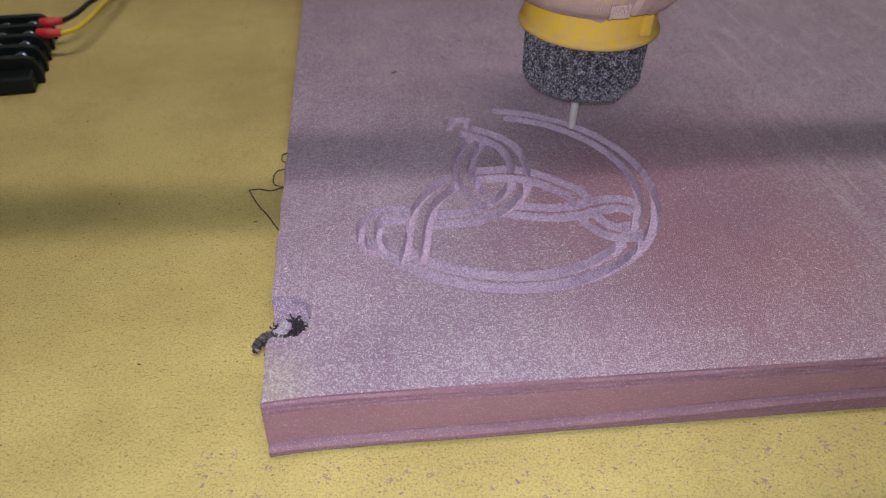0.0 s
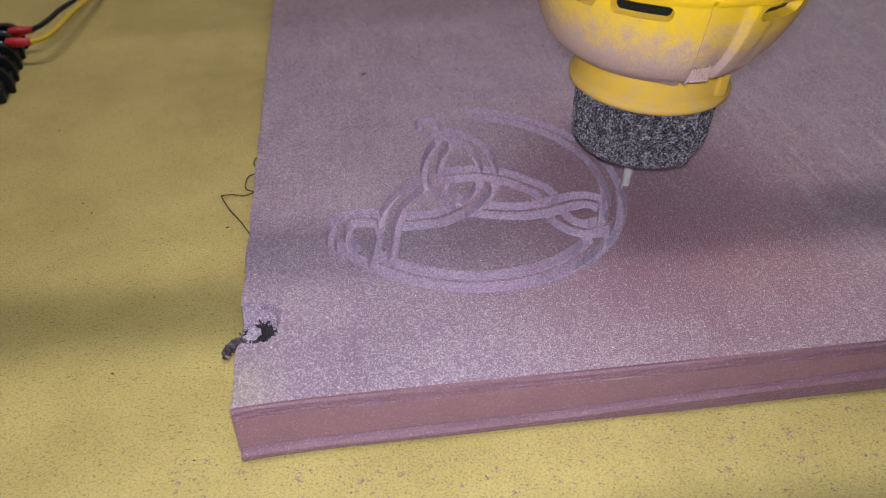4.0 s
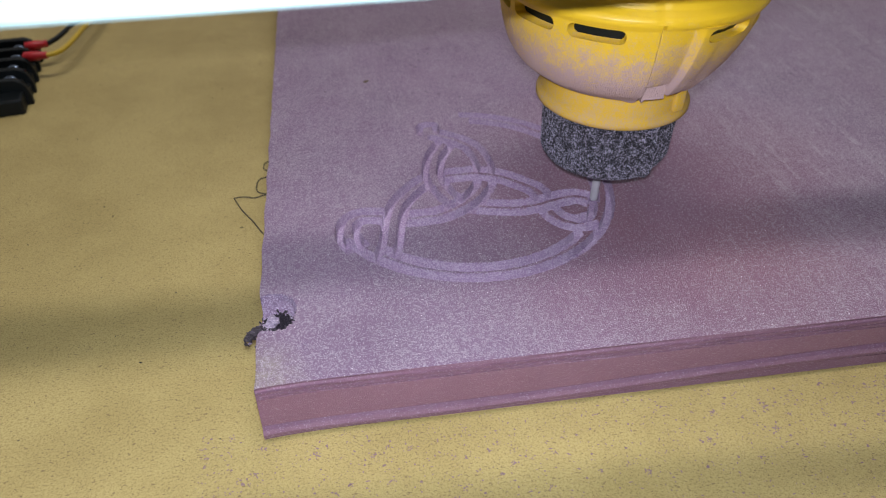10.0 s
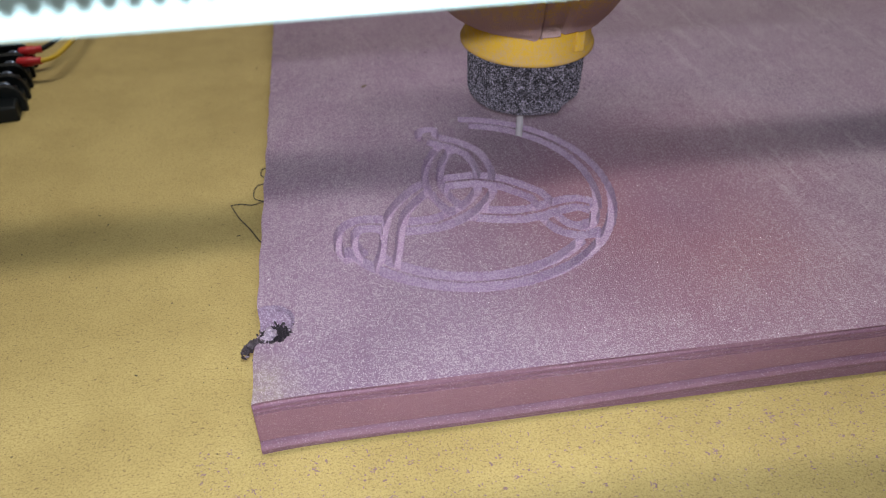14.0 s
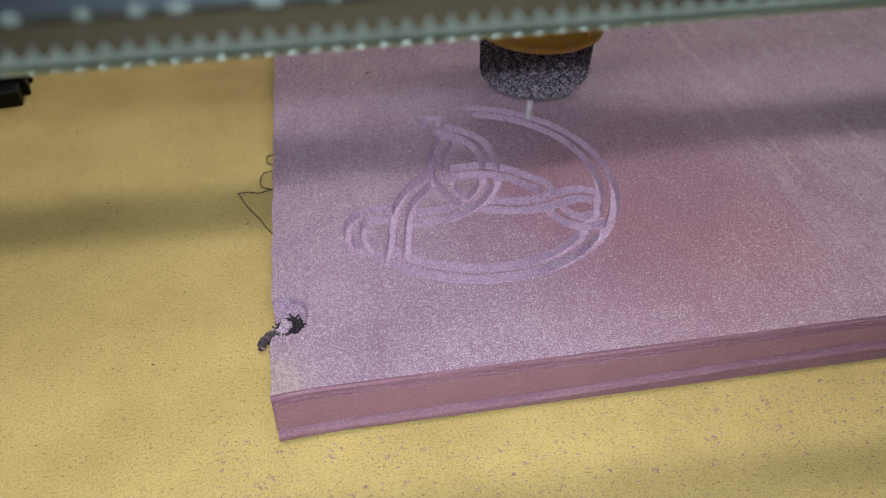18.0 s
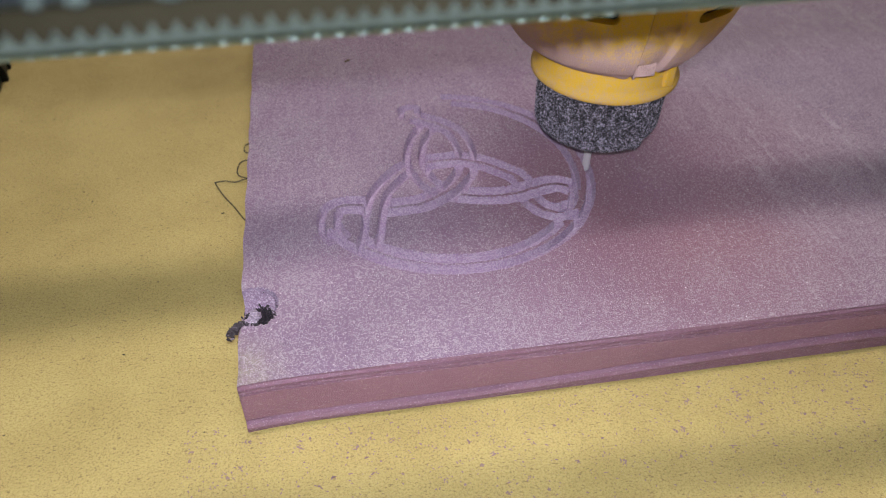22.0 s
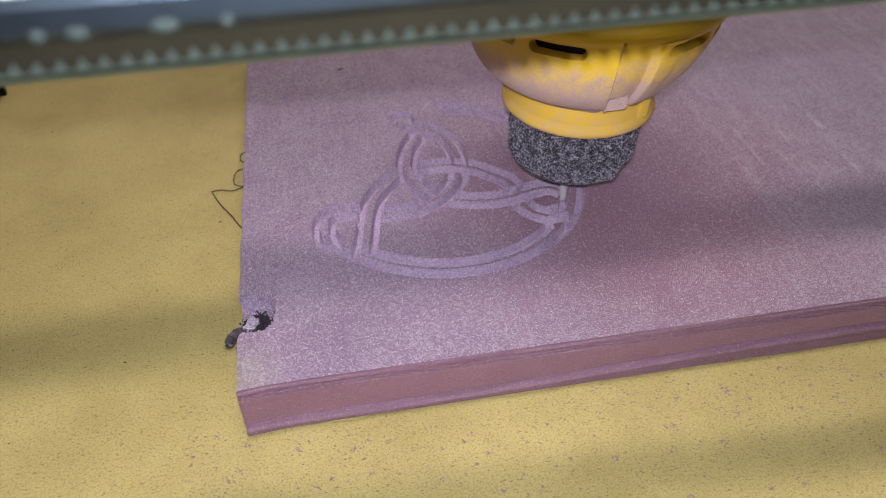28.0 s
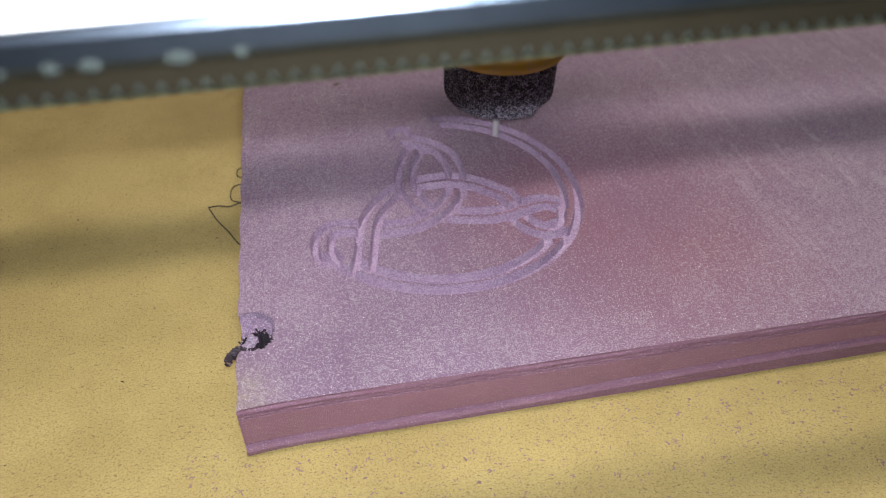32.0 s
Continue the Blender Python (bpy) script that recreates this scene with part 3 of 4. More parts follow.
    wall = new("side_edge", grid_mesh("side_edge", left, (FOAM_SIDE,)))
    wall.parent = board
    part("core", boxed((0.003, 0.006, 0.0), (wide, deep, 0.009)), FOAM_SIDE, board)
    return board


foam_board()

# ---- the rail and the toothed belt across the machine ----
ACROSS = pose(0, 0, 0, 0, -2.3, -2.0)


def guide_rail():
    rail = tagged(new("guide_rail"), "polished square steel rail across the machine, on end posts", "rail")
    rail.matrix_basis = Matrix.Translation((0, -0.0695, 0.1720)) @ ACROSS
    part("bar", boxed((-0.45, 0.0, 0.0010), (0.65, 0.024, 0.0058), 0.0010), BAR, rail)
    part("web", boxed((-0.45, 0.0036, -0.0018), (0.65, 0.0052, 0.0012), 0.0002), WEB, rail, "grey steel web under the rail, darkened for its shade")
    # White strips and gaps paint the broken reflection along the rail's top.
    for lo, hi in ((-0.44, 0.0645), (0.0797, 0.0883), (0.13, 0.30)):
        part("glare_strip", boxed((lo, 0.0014, 0.0057), (hi, 0.0235, 0.0061), 0.0001), RAIL_GLARE, rail, "white strip painting the bright reflection on the rail's top")
    # Grey discs stand in for out-of-focus highlights on the polished front.
    for x, wide in ((-0.004, 0.0022), (0.0028, 0.0015), (0.0080, 0.0018), (0.0120, 0.0024), (0.0209, 0.0030), (0.0274, 0.0013)):
        part("glint_spot", lathe([(0.0002, 0.0), (0.0007, 0.0001), (0.0006, 0.0002), (0.0002, 0.0003)], 16), RAIL_GLINT, rail, "grey spot painting a blurred reflection on the rail").matrix_basis = pose(x, 0.0001, 0.0018, 90) @ Matrix.Diagonal((wide / 0.0014, 1, 1, 1))
    for x in (-0.48, 0.64):
        part("post", boxed((x, -0.012, -0.1720 + 0.04 * x), (x + 0.035, 0.062, 0.0095), 0.002), ALU, rail)
    return rail


def cross_beam():
    beam = tagged(new("cross_beam"), "pale grey painted angled bar across the machine, behind the rail", "beam")
    beam.matrix_basis = Matrix.Translation((0, -0.0329, 0.1499)) @ ACROSS
    bm = bmesh.new()
    outline = [(0.0, 0.0006), (0.0002, 0.0016), (0.0010, 0.0026), (0.0130, 0.0160), (0.0130, 0.0220), (0.0180, 0.0220), (0.0180, -0.0004), (0.0006, -0.0002)]
    a, b = ([bm.verts.new((x, y, z)) for y, z in outline] for x in (-0.452, 0.642))
    for k in range(len(outline)):
        q = (k + 1) % len(outline)
        bm.faces.new((a[k], a[q], b[q], b[k]))
    bm.faces.new(a[::-1])
    bm.faces.new(b)
    bmesh.ops.recalc_face_normals(bm, faces=bm.faces)
    part("face", bm, PALE_PAINT, beam)
    return beam


def toothed_belt():
    belt = tagged(new("toothed_belt"), "thin toothed rubber strip hanging under the steel rail, its shade painted black", "toothed belt")
    belt.matrix_basis = Matrix.Translation((0, -0.0670, 0.1685)) @ ACROSS
    part("strip", boxed((-0.45, 0.0, 0.0013), (0.64, 0.0008, 0.0050), 0.0001), BELT, belt)
    pitch = 0.00244
    shape = [(-0.00105, 0.0), (-0.0007, -0.0010), (-0.0003, -0.0014), (0.0003, -0.0014), (0.0007, -0.0010), (0.00105, 0.0)]

    def tooth(bm, x):
        a = [bm.verts.new((x + u, 0.0, 0.0014 + h)) for u, h in shape]
        b = [bm.verts.new((x + u, 0.0008, 0.0014 + h)) for u, h in shape]
        for k in range(5):
            bm.faces.new((a[k], b[k], b[k + 1], a[k + 1]))
        bm.faces.new(a)
        bm.faces.new(b[::-1])

    one = bmesh.new()
    tooth(one, 0.0)
    first = part("tooth", one, BELT, belt)
    first.location.x = -0.1200
    for k in range(1, 150):
        o = new("tooth", first.data)
        o.parent = belt
        o.location.x = -0.1200 + k * pitch
    bm = bmesh.new()
    for k in range(110):
        tooth(bm, -0.1200 - (k + 1) * pitch)
        tooth(bm, -0.1200 + (150 + k) * pitch)
    tagged(part("far_teeth", bm, BELT, belt), kind="stuff")
    return belt


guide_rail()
cross_beam()
toothed_belt()


# ---- the router ----
def smooth_step(a, b, x):
    s = np.clip((x - a) / (b - a), 0, 1)
    return s * s * (3 - 2 * s)


def skirt_mesh():
    """The flared lower housing: a turned shell with vents, a lid seam and a raised latch."""
    seg, rows = 1260, 170
    th = np.linspace(-270, 90, seg + 1)
    u = np.linspace(0, 1, rows)
    deg, uu = np.meshgrid(th, u)
    low = 0.0600 + 0.0016 * (smooth_step(-98.5, -95, deg) - smooth_step(-72, -60, deg))
    low -= 0.0012 * np.exp(-((deg + 101) / 5) ** 2)
    z = low + uu * (0.101 - low)
    full = spline([(0.0310, 0.056, 0), (0.0335, 0.0600, 0), (0.0375, 0.0628, 0), (0.0408, 0.0665, 0), (0.0431, 0.0705, 0), (0.0451, 0.0765, 0), (0.0463, 0.0830, 0), (0.0469, 0.0880, 0)], 8)
    slim = spline([(0.0305, 0.056, 0), (0.0322, 0.0600, 0), (0.0346, 0.0628, 0), (0.0372, 0.0665, 0), (0.0398, 0.0705, 0), (0.0428, 0.0765, 0), (0.0452, 0.0830, 0), (0.0466, 0.0880, 0)], 8)
    lip = [(0.0476, 0.0895), (0.0477, 0.0903), (0.0476, 0.0912), (0.0468, 0.0922), (0.0448, 0.0936), (0.0440, 0.0950), (0.0432, 0.1010)]
    both = []
    for side in (full, slim):
        pts = [(p.x, p.y) for p in side] + lip
        both.append(np.interp(z, [p[1] for p in pts], [p[0] for p in pts]))
    w = smooth_step(-100, -72, deg) * (1 - smooth_step(10, 40, deg))
    r = both[0] * (1 - w) + both[1] * w
    arc = np.radians(deg) * 0.044
    dent = np.zeros(z.shape)
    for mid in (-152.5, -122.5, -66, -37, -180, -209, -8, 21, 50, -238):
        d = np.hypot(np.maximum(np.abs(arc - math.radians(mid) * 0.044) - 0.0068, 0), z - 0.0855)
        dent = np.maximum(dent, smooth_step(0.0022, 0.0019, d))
    seam = np.exp(-((deg + 97.5 - 2.0 * smooth_step(0.068, 0.060, z)) / 0.35) ** 2) * (z < 0.090)
    latch = smooth_step(-97.5, -97, deg) * (1 - smooth_step(-83, -80, deg)) * (z < 0.0885)
    rib = np.exp(-((deg + 76) / 6.0) ** 4) * (z < 0.089)
    notch = np.exp(-((deg + 98) / 2.2) ** 2) * (z > 0.0905) * (z < 0.096)
    r = r - 0.0036 * dent - 0.0020 * seam - 0.0022 * latch + 0.0008 * rib - 0.0003 * notch
    tab = smooth_step(-97.0, -96.5, deg) * (1 - smooth_step(-84.5, -84, deg)) * (z < 0.0668)
    r = np.where(tab > 0.5, np.interp(0.0668, z[:, 725], r[:, 725]) - 0.0010, r)
    caked = np.random.RandomState(8).normal(0, 0.00010, z.shape) * smooth_step(0.076, 0.064, z)
    caked[:, -1] = caked[:, 0]
    r = r + caked
    z = z + 1.6 * caked * (uu < 0.08)
    grid = np.stack((r * np.cos(np.radians(deg)), r * np.sin(np.radians(deg)), z), -1)
    under = grid[0] * (0.0279 / np.hypot(grid[0, :, 0], grid[0, :, 1]))[:, None]
    under[:, 2] = grid[0, :, 2]
    lip = np.concatenate((under[None], grid), 0)
    # Vents are shallow dents; black floors paint the darkness inside them.
    vent_dark = np.concatenate((dent[:1] * 0, dent), 0).reshape(-1)
    me = grid_mesh("skirt", lip, (YELLOW, BLACK), lambda q: vent_dark[q].min(1) > 0.95)
    me.shade_smooth()
    me.set_sharp_from_angle(angle=radians(40))
    return me


def nose_mesh():
    seg = 960
    rng = np.random.RandomState(5)
    th = np.linspace(-270, 90, seg + 1)
    chip = smooth_step(-63, -58, th) * (1 - smooth_step(-40, -25, th))
    lump = np.exp(-((th + 66) / 3.5) ** 2)
    slit = np.exp(-(((th + 9 + 4 * np.sin(th * 0.11)) % 22.5 - 11.25) / 0.75) ** 2)
    outline = spline([(0.009, 0.0235, 0), (0.0225, 0.0232, 0), (0.0242, 0.0238, 0), (0.0252, 0.0250, 0), (0.0256, 0.0275, 0), (0.0259, 0.034, 0), (0.0261, 0.041, 0), (0.0262, 0.0475, 0)], 9)
    grid = []
    for p in outline:
        r, h = p.x, p.y
        rib = -0.0009 * slit * np.clip((h - 0.030) / 0.002, 0, 1)
        lowest = np.clip((0.030 - h) / 0.005, 0, 1)
        fuzz = rng.normal(0, 0.00012 + 0.00010 * lowest, seg + 1)
        fuzz[-1] = fuzz[0]
        rr = r + rib + fuzz - 0.0006 * chip * lowest + 0.0006 * lump * lowest
        grid.append(np.stack((rr * np.cos(np.radians(th)), rr * np.sin(np.radians(th)), h + lowest * (0.0009 * chip - 0.0006 * lump) + fuzz), -1))
    return grid_mesh("nose", np.array(grid), (NOSE,))


SLIM = 0.935


def router():
    tool = tagged(new("router"), "yellow handheld router with a dusty black nose, cutting the foam", "router")
    part("cutter", lathe([(0.0013, -0.0025), (0.00155, -0.002), (0.00155, 0.034)], 20), BRIGHT_STEEL, tool, "thin steel cutter bit", True)
    part("collet", lathe([(0.004, 0.0275), (0.0062, 0.0285), (0.0085, 0.034), (0.0085, 0.046)], 24), ALU, tool, "grey steel collet")
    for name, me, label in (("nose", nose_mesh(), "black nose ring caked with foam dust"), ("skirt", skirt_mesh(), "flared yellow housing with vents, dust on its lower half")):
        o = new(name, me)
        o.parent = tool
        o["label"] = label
    part("collar", lathe([(0.0262, 0.0462), (0.0288, 0.0463), (0.0296, 0.0469), (0.0297, 0.0482), (0.0291, 0.0492), (0.0281, 0.0499), (0.0278, 0.0510), (0.0277, 0.0680)]), COLLAR, tool, "yellow collar under a film of dust", True)
    part("collar_tab", boxed((0.0072, -0.0264, 0.0505), (0.0112, -0.0218, 0.0585), 0.0006), COLLAR, tool).rotation_euler = (0, 0, radians(14))
    part("motor_body", lathe([(0.0432, 0.1008), (0.0425, 0.106), (0.0415, 0.190), (0.036, 0.206), (0.030, 0.2125)]), YELLOW, tool, smooth=True)
    for piece in tool.children:
        if piece.name == "collar_tab":
            piece.data.transform(Matrix.Translation((0, 0, -0.0018)))
        elif piece.name != "cutter":
            piece.data.transform(Matrix.Translation((0, 0, -0.0018)) @ Matrix.Diagonal((SLIM, SLIM, 1, 1)))
    return tool


ROUTER = router()


def gantry():
    g = tagged(new("gantry"), "moving aluminium gantry that carries the router", "gantry")
    part("beam", boxed((-0.50, -0.043, 0.238), (0.70, -0.015, 0.278), 0.002), ALU, g)
    for x in (-0.50, 0.66):
        part("leg", boxed((x, -0.049, 0.0), (x + 0.04, -0.009, 0.238), 0.002), ALU, g)
    return g


GANTRY = gantry()


def phone_torch():
    t = tagged(new("phone_torch"), "small white phone torch beside the lens", "torch")
    m, tree, b = nodes("torch_glow")
    b.inputs["Emission Color"].default_value, b.inputs["Emission Strength"].default_value = (0.97, 1.0, 0.98, 1), TORCH_GLOW
    bm = bmesh.new()
    bmesh.ops.create_circle(bm, cap_ends=True, segments=20, radius=0.00154, matrix=pose(0, 0, 0, 180))
    part("diode", bm, m, t)
    return t


TORCH = phone_torch()


# ---- small things on the bench ----
def terminal_block():
    block = tagged(new("terminal_block"), "black plastic screw terminal block on the bench", "terminal block")
    block.matrix_basis = pose(-0.1332, 0.2438, 0, 0, 0, 9.6)
    part("base", boxed((-0.036, 0.001, 0.0), (-0.0015, 0.062, 0.0068), 0.0008), BLACK, block)
    part("flange", boxed((-0.036, -0.0112, 0.0), (-0.0030, 0.001, 0.0088), 0.0012), BLACK, block)
    outline = [(-0.036, 0.0), (0.0, 0.0), (0.0002, 0.0060), (-0.0012, 0.0108), (-0.0032, 0.0138), (-0.0062, 0.0153), (-0.0300, 0.0156), (-0.0345, 0.0130), (-0.036, 0.008)]
    for k in range(5):
        y = 0.0142 * k
        bm = bmesh.new()
        a = [bm.verts.new((x, y, h)) for x, h in outline]
        b = [bm.verts.new((x, y + 0.0036, h)) for x, h in outline]
        n = len(outline)
        for q in range(n):
            bm.faces.new((a[q], a[(q + 1) % n], b[(q + 1) % n], b[q]))
        bm.faces.new(a[::-1])
        bm.faces.new(b)
        bmesh.ops.bevel(bm, geom=list(bm.edges), offset=0.0005, segments=1, affect="EDGES")
        part("fin", bm, BLACK, block)
        if k < 4:
            for x in (-0.0094, -0.0226):
                head = part("screw", lathe([(0.0035, 0.0095), (0.0036, 0.0112), (0.0032, 0.0126), (0.0022, 0.0136), (0.0008, 0.0140)], 20), STEEL, block, "domed steel screw head", True)
                head.location = (x, y + 0.0088, 0)
            part("clamp_plate", boxed((-0.028, y + 0.0044, 0.0066), (-0.004, y + 0.0134, 0.0098), 0.0004), DARK_STEEL, block)


def crimped_wire(label, start, points, sheath):
    wire = tagged(new("wire"), label, "wire", "wires on the terminal block")
    d = Vector(points[0]) - Vector(start)
    m = Matrix.Translation(start) @ d.to_track_quat("Z", "Y").to_matrix().to_4x4()
    part("crimp", lathe([(0.0016, 0.0), (0.0026, 0.001), (0.0027, d.length * 0.6), (0.0021, d.length * 0.75), (0.0021, d.length)], 18), RED, wire, "red plastic crimp sleeve", True).matrix_basis = m
    part("cable", tube(spline([Vector(start) + d * 0.9, *points], 10), 0.00145), sheath, wire, smooth=True)


def loose_fibre(points):
    f = tagged(mesh_object("loose_fibre", tube(spline(points, 8), 0.00028, 6), FIBRE), "thin dark curled fibre lying beside the foam board", "fibre", "loose fibres")
    return f


def scorched_curl():
    """The torn, burnt strip that hangs out of the notch in the board's edge."""
    rng = random.Random(4)
    curl = tagged(new("scorched_curl"), "dark burnt curl of foam stuck in the board's notch", "foam scrap")
    for name, pts, radii, mat in (("strand", [(-0.0030, 0.0216, 0.0232), (-0.0022, 0.0228, 0.0242), (-0.0006, 0.0240, 0.0249), (0.0012, 0.0250, 0.0250), (0.0030, 0.0244, 0.0250), (0.0058, 0.0243, 0.0249)], (0.0013, 0.0016, 0.0013, 0.0010, 0.0005, 0.0003), CHAR_AND_SHADE),
                                  ("pale_core", [(0.0016, 0.0246, 0.0232), (0.0030, 0.0256, 0.0242), (0.0043, 0.0270, 0.0246), (0.0049, 0.0287, 0.0246), (0.0043, 0.0304, 0.0243), (0.0036, 0.0316, 0.0236)], (0.0008, 0.0016, 0.0019, 0.0016, 0.0009, 0.0003), PALE)):
        line = [c + Vector([rng.uniform(-0.0002, 0.0002) for _ in range(3)]) for c in spline(pts, 5)]
        bm = tube(line, 1.0, 12)
        bm.verts.ensure_lookup_table()
        for i, c in enumerate(line):
            s = i / (len(line) - 1) * (len(radii) - 1)
            k = min(int(s), len(radii) - 2)
            rad = radii[k] + (radii[k + 1] - radii[k]) * (s - k)
            for v in bm.verts[i * 12:(i + 1) * 12]:
                v.co = c + (v.co - c) * rad * (1 + rng.uniform(-0.4, 0.35))
        part(name, bm, mat, curl)
    for k in range(26):
        a = rng.uniform(0, 6.283)
        x, y = 0.0060 + 0.0050 * math.cos(a) * rng.uniform(0.9, 1.08), 0.0282 + 0.0046 * math.sin(a) * rng.uniform(0.9, 1.08)
        if k > 17:
            x, y = rng.uniform(-0.0045, 0.0010), rng.uniform(0.0195, 0.0250)
        lift = 0.0252 if k <= 17 else 0.0225
        size, lean = rng.uniform(0.0003, 0.0007) * (1.6 if k > 17 else 1.0), rng.uniform(0, 6.283)
        bm = bmesh.new()
        ring = [bm.verts.new((x + size * u * math.cos(lean) - size * w * math.sin(lean), y + size * u * math.sin(lean) + size * w * math.cos(lean), lift + rng.uniform(-0.0012, 0.0004)))
                for u, w in ((-1.2, -0.2), (-0.2, -0.5), (1.1, -0.3), (1.4, 0.2), (0.3, 0.45), (-0.8, 0.35))]
        top = bm.verts.new((x, y, lift + 0.0006))
        low = bm.verts.new((x, y, lift - 0.0009))
        for q in range(6):
            bm.faces.new((ring[q], ring[(q + 1) % 6], top))
            bm.faces.new((ring[(q + 1) % 6], ring[q], low))
        part("shred", bm, CHAR_AND_SHADE if k % 3 else PALE, curl)


def flake(bm, rng, x, y, z, size, lift):
    """A small ragged chip lying at a place."""
    n, a0, lean, long = rng.randint(5, 7), rng.random() * 6, rng.random() * 3.14, rng.uniform(1.0, 2.6)
    ring = []
    for q in range(n):
        u = size * long * rng.uniform(0.5, 1.3) * math.cos(a0 + q * 6.283 / n)
        w = size * rng.uniform(0.4, 1.2) * math.sin(a0 + q * 6.283 / n)
        ring.append(bm.verts.new((x + u * math.cos(lean) - w * math.sin(lean), y + u * math.sin(lean) + w * math.cos(lean), z + 0.00005)))
    tip = bm.verts.new((x, y, z + 0.0001 + lift))
    for q in range(n):
        bm.faces.new((ring[q], ring[(q + 1) % n], tip))


def crumbs():
    """Foam crumbs on the bench, thickest before the board: single specks, and ragged clumps of them."""
    rng = random.Random(7)
    bm = bmesh.new()

    def spot():
        return 0.34 - 0.36 * rng.random() ** 1.3, 0.004 - abs(rng.gauss(0, 0.030))

    for k in range(9500):
        x, y = spot() if k < 8900 else (rng.uniform(-0.2, 0.3), rng.uniform(-0.1, 0.0))
        if y > front_line(max(x, 0)) - 0.001 and x > -0.004:
            continue
        flake(bm, rng, x, y, 0.0, 0.00006 + 0.00026 * rng.random() ** 6, 0.0001)
    for k in range(400):
        x, y = spot()
        if y > -0.0025 and x > -0.006:
            continue
        reach = 0.00013 + 0.00070 * rng.random() ** 3
        for q in range(rng.randint(4, 13)):
            flake(bm, rng, x + rng.gauss(0, reach), y + rng.gauss(0, reach * 0.8), 0.0, rng.uniform(0.00007, 0.00017) + reach * 0.16, 0.0002)
    tagged(mesh_object("foam_crumbs", bm, CRUMB), "scattered purple foam crumbs on the bench", "crumbs", kind="stuff")


def board_flakes():
    """Pale shavings on the board, thickest along its front edge and towards the raked side."""
    rng = random.Random(21)
    bm = bmesh.new()
    for k in range(2600):
        x, y = rng.uniform(0.02, 0.34), 0.003 + rng.expovariate(1 / 0.022)
        if k > 1900:
            x, y = 0.17 + abs(rng.gauss(0, 0.07)), rng.uniform(0.01, 0.16)
        if y < front_line(x) + 0.001 or y > 0.17 or math.hypot(x - CENTRE[0], y - CENTRE[1]) < 0.064:
            continue
        flake(bm, rng, x, y, THICK, 0.00005 + 0.00016 * rng.random() ** 4, 0.00018)
    tagged(mesh_object("foam_flakes", bm, plain("pale_foam_shaving", (0.62, 0.53, 0.64), 0.9)), "tiny pale foam shavings lying on the board", "shavings", kind="stuff")


def bench_grit():
    """Dark grains on the open bench beside the board."""
    rng = random.Random(33)
    bm = bmesh.new()
    for k in range(150):
        x, y = rng.uniform(-0.22, -0.012), rng.uniform(-0.07, 0.36)
        if -0.18 < x < -0.118 and y > 0.215:
            continue
        flake(bm, rng, x, y, 0.0, 0.00010 + 0.00042 * rng.random() ** 4, 0.0004)
    tagged(mesh_object("bench_grit", bm, FIBRE), "dark grains of grit scattered on the bench", "grit", kind="stuff")


terminal_block()
crimped_wire("black wire with a red crimp in the terminal block", (-0.1470, 0.2915, 0.0135), [(-0.1351, 0.2950, 0.0135), (-0.1318, 0.3020, 0.0135), (-0.1297, 0.3130, 0.0132), (-0.1287, 0.3255, 0.0125), (-0.1260, 0.3560, 0.0090), (-0.1210, 0.4260, 0.0030), (-0.1130, 0.6060, 0.0015)], BLACK)
crimped_wire("yellow wire with a red crimp in the terminal block", (-0.1440, 0.2774, 0.0135), [(-0.1311, 0.2781, 0.0135), (-0.1276, 0.2800, 0.0135), (-0.1244, 0.2850, 0.0135), (-0.1222, 0.2990, 0.0130), (-0.1197, 0.3254, 0.0125), (-0.1180, 0.3560, 0.0090), (-0.1150, 0.4260, 0.0030), (-0.1050, 0.6060, 0.0015)], YELLOW_WIRE)
loose_fibre([(-0.0005, 0.1374, 0.0012), (-0.0050, 0.1372, 0.0010), (-0.0094, 0.1354, 0.0010), (-0.0142, 0.1365, 0.0012), (-0.0187, 0.1363, 0.0010)])
loose_fibre([(-0.0187, 0.1363, 0.0010), (-0.0145, 0.1265, 0.0008), (-0.0092, 0.1174, 0.0006), (-0.0053, 0.1095, 0.0005), (-0.0010, 0.1030, 0.0005)])
loose_fibre([(-0.0010, 0.1520, 0.0010), (-0.0051, 0.1516, 0.0012), (-0.0079, 0.1495, 0.0014), (-0.0090, 0.1441, 0.0014), (-0.0080, 0.1396, 0.0012), (-0.0040, 0.1376, 0.0010)])
loose_fibre([(-0.0015, 0.1660, 0.0008), (-0.0049, 0.1655, 0.0010), (-0.0063, 0.1631, 0.0012), (-0.0058, 0.1587, 0.0010), (-0.0015, 0.1572, 0.0008)])
scorched_curl()
crumbs()
board_flakes()
bench_grit()
chip = boxed((-0.0014, -0.0004, 0.0), (0.0014, 0.0004, 0.0006), 0.00015)
for v in chip.verts:
    v.co.y += 60.0 * v.co.x ** 2
tagged(mesh_object("wood_chip", chip, plain("brown_wood_chip", (0.16, 0.12, 0.06), 0.7)), "tiny curved brown wood chip lying on the foam board", "wood chip").matrix_basis = pose(0.0468, 0.1969, THICK, 0, 0, 30)

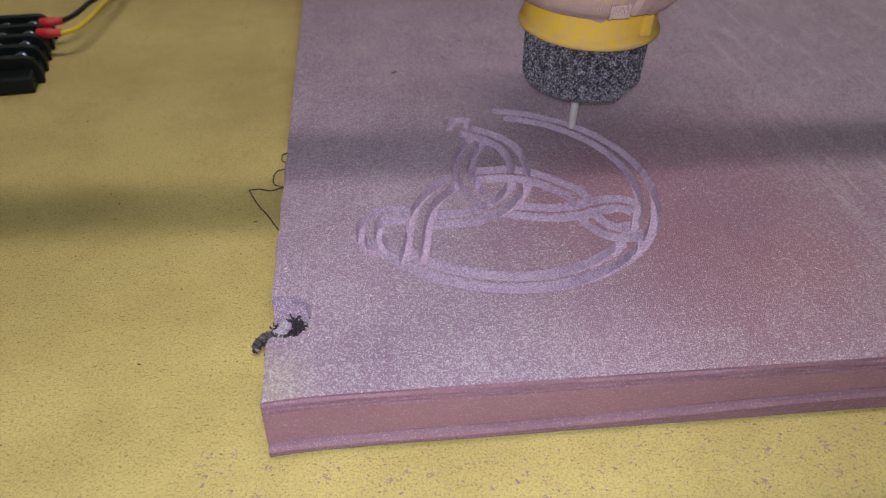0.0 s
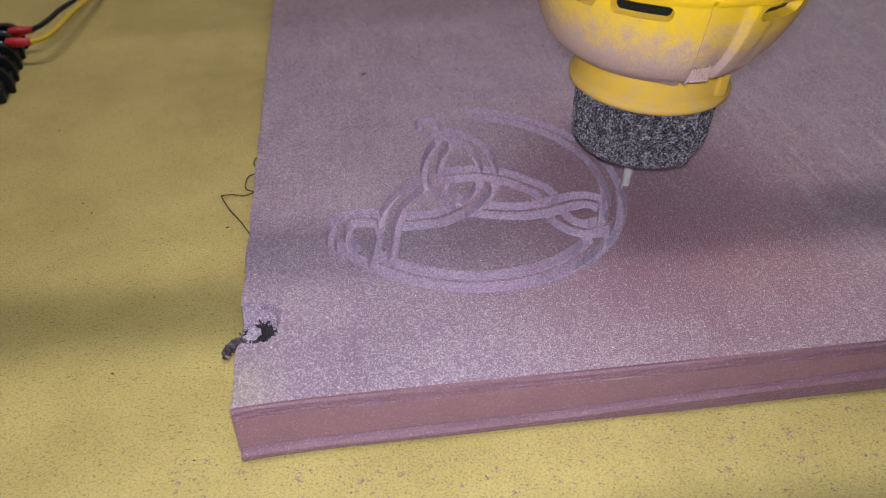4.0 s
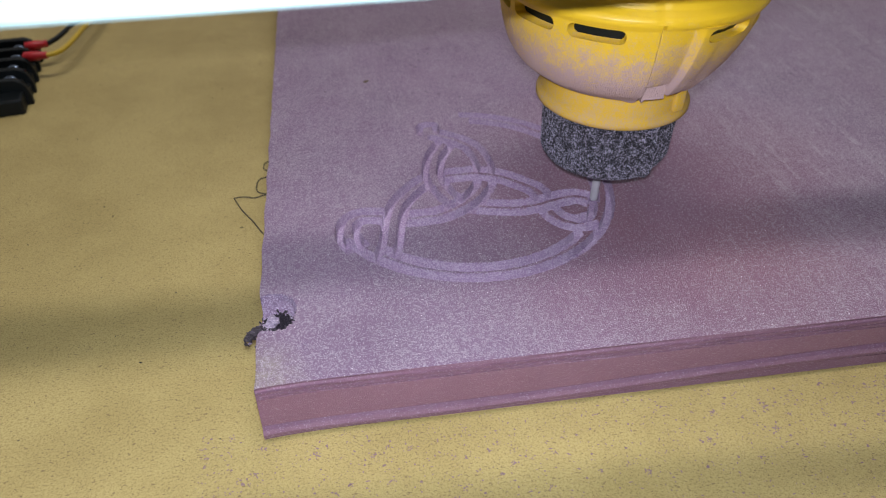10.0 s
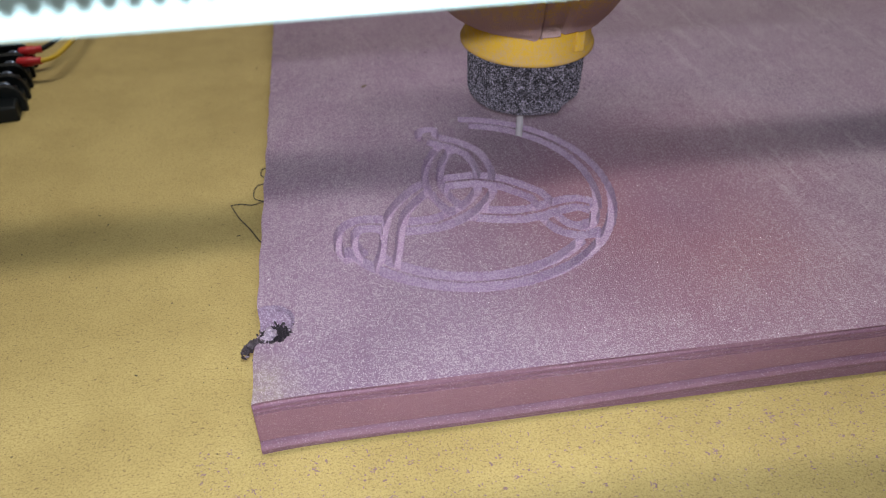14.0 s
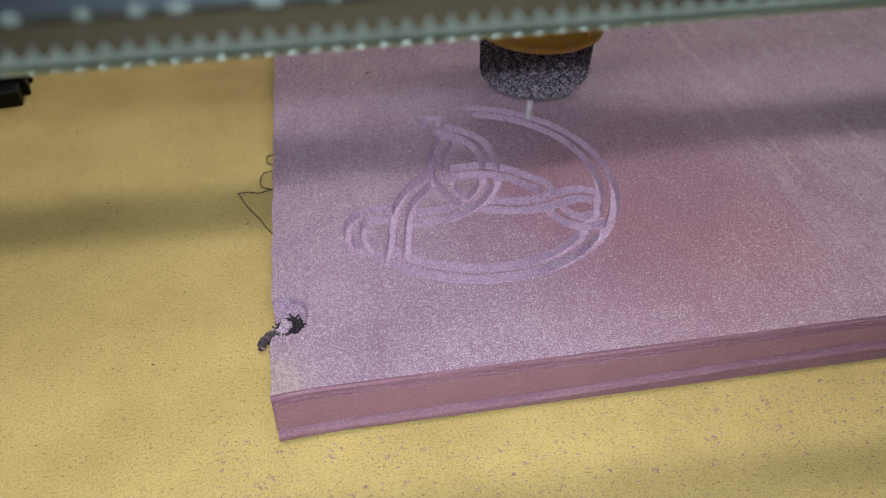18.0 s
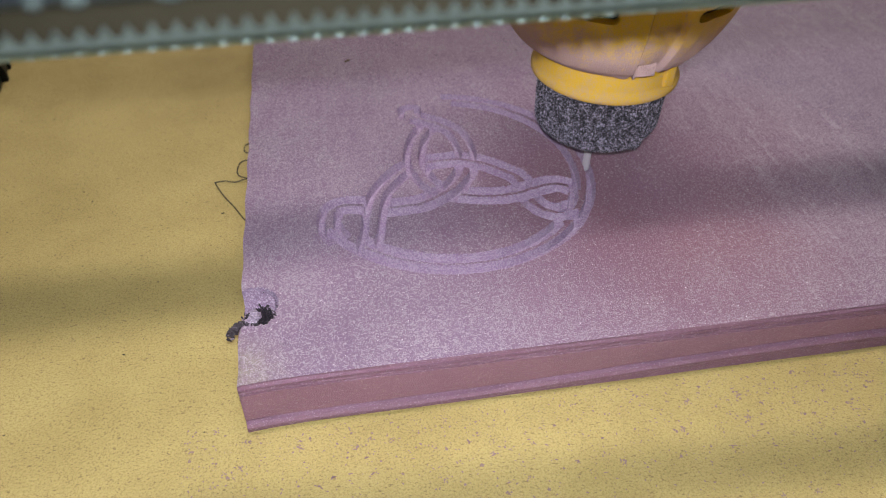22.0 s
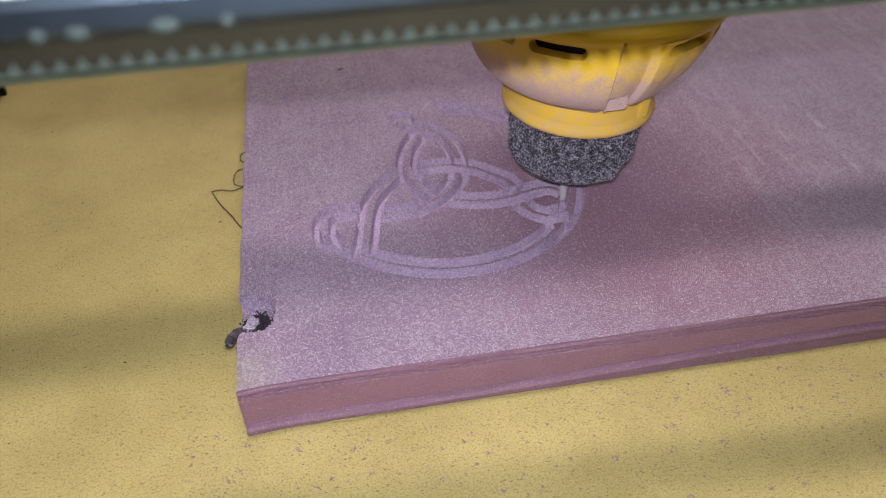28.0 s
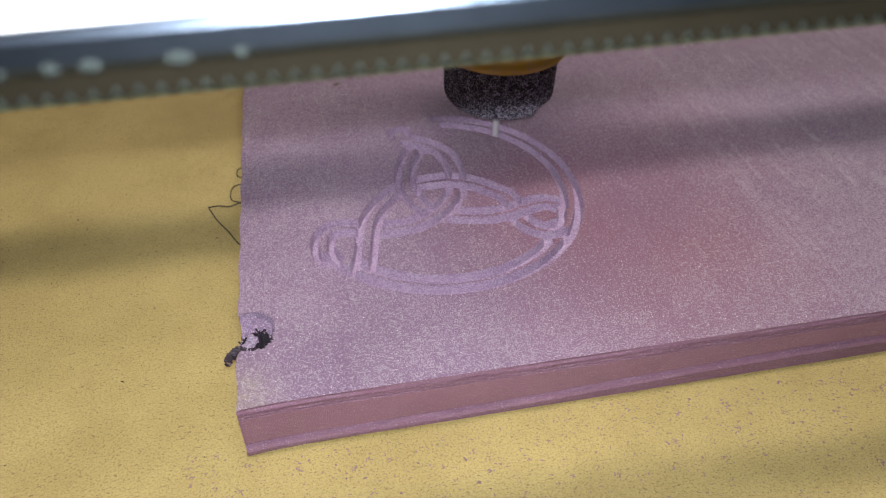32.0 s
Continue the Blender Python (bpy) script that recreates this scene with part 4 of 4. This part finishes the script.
CUT = [
    (0, 0.1211, 0.1448), (0.5, 0.1269, 0.1394), (1, 0.1317, 0.1337), (1.5, 0.1361, 0.1269),
    (2, 0.1376, 0.1214), (2.5, 0.1384, 0.1164), (3, 0.1400, 0.1083), (3.5, 0.1405, 0.1000),
    (4.2, 0.1428, 0.0895), (4.9, 0.1395, 0.0765), (5.5, 0.1309, 0.0650), (6, 0.1267, 0.0633),
    (6.5, 0.1188, 0.0622), (7, 0.1115, 0.0656), (7.5, 0.1088, 0.0729), (8, 0.1150, 0.0762),
    (8.5, 0.1176, 0.0698), (9, 0.1245, 0.0696), (9.5, 0.1288, 0.0768), (10, 0.1316, 0.0844),
    (10.5, 0.1331, 0.0916), (11, 0.1337, 0.0996), (11.5, 0.1330, 0.1073), (12, 0.1312, 0.1155),
    (12.5, 0.1277, 0.1223), (13, 0.1240, 0.1294), (13.5, 0.1180, 0.1338), (14, 0.1132, 0.1404),
    (14.5, 0.1060, 0.1443), (15.2, 0.0945, 0.1485), (15.7, 0.0875, 0.1530), (16.1, 0.0872, 0.1570),
    (16.5, 0.0948, 0.1549), (17, 0.1018, 0.1516), (17.5, 0.1096, 0.1501), (18, 0.1175, 0.1456),
    (18.5, 0.1213, 0.1404), (19, 0.1272, 0.1360), (19.5, 0.1319, 0.1295), (20, 0.1353, 0.1221),
    (20.5, 0.1357, 0.1188), (21, 0.1380, 0.1115), (21.5, 0.1391, 0.1032), (22, 0.1395, 0.0952),
    (22.5, 0.1385, 0.0873), (23, 0.1364, 0.0788), (23.5, 0.1333, 0.0723), (24, 0.1283, 0.0630),
    (24.5, 0.1220, 0.0615), (25, 0.1138, 0.0621), (25.5, 0.1092, 0.0682), (26, 0.1085, 0.0712),
    (26.4, 0.1145, 0.0745), (26.9, 0.1176, 0.0684), (27.5, 0.1255, 0.0705), (28, 0.1287, 0.0785),
    (28.5, 0.1313, 0.0854), (29, 0.1324, 0.0940), (29.5, 0.1327, 0.1017), (30, 0.1310, 0.1092),
    (30.5, 0.1290, 0.1176), (31, 0.1252, 0.1241), (31.5, 0.1202, 0.1296), (32, 0.1155, 0.1375),
]


def motions():
    walk(ROUTER, [(t, pose(x, y, THICK)) for t, x, y in CUT])
    walk(GANTRY, [(t, pose(0, y, 0)) for t, x, y in CUT])
    walk(TORCH, [(t, look(eye, target, roll) @ pose(0.0, 0.0085, 0.0)) for t, eye, target, roll in PATH])


motions()
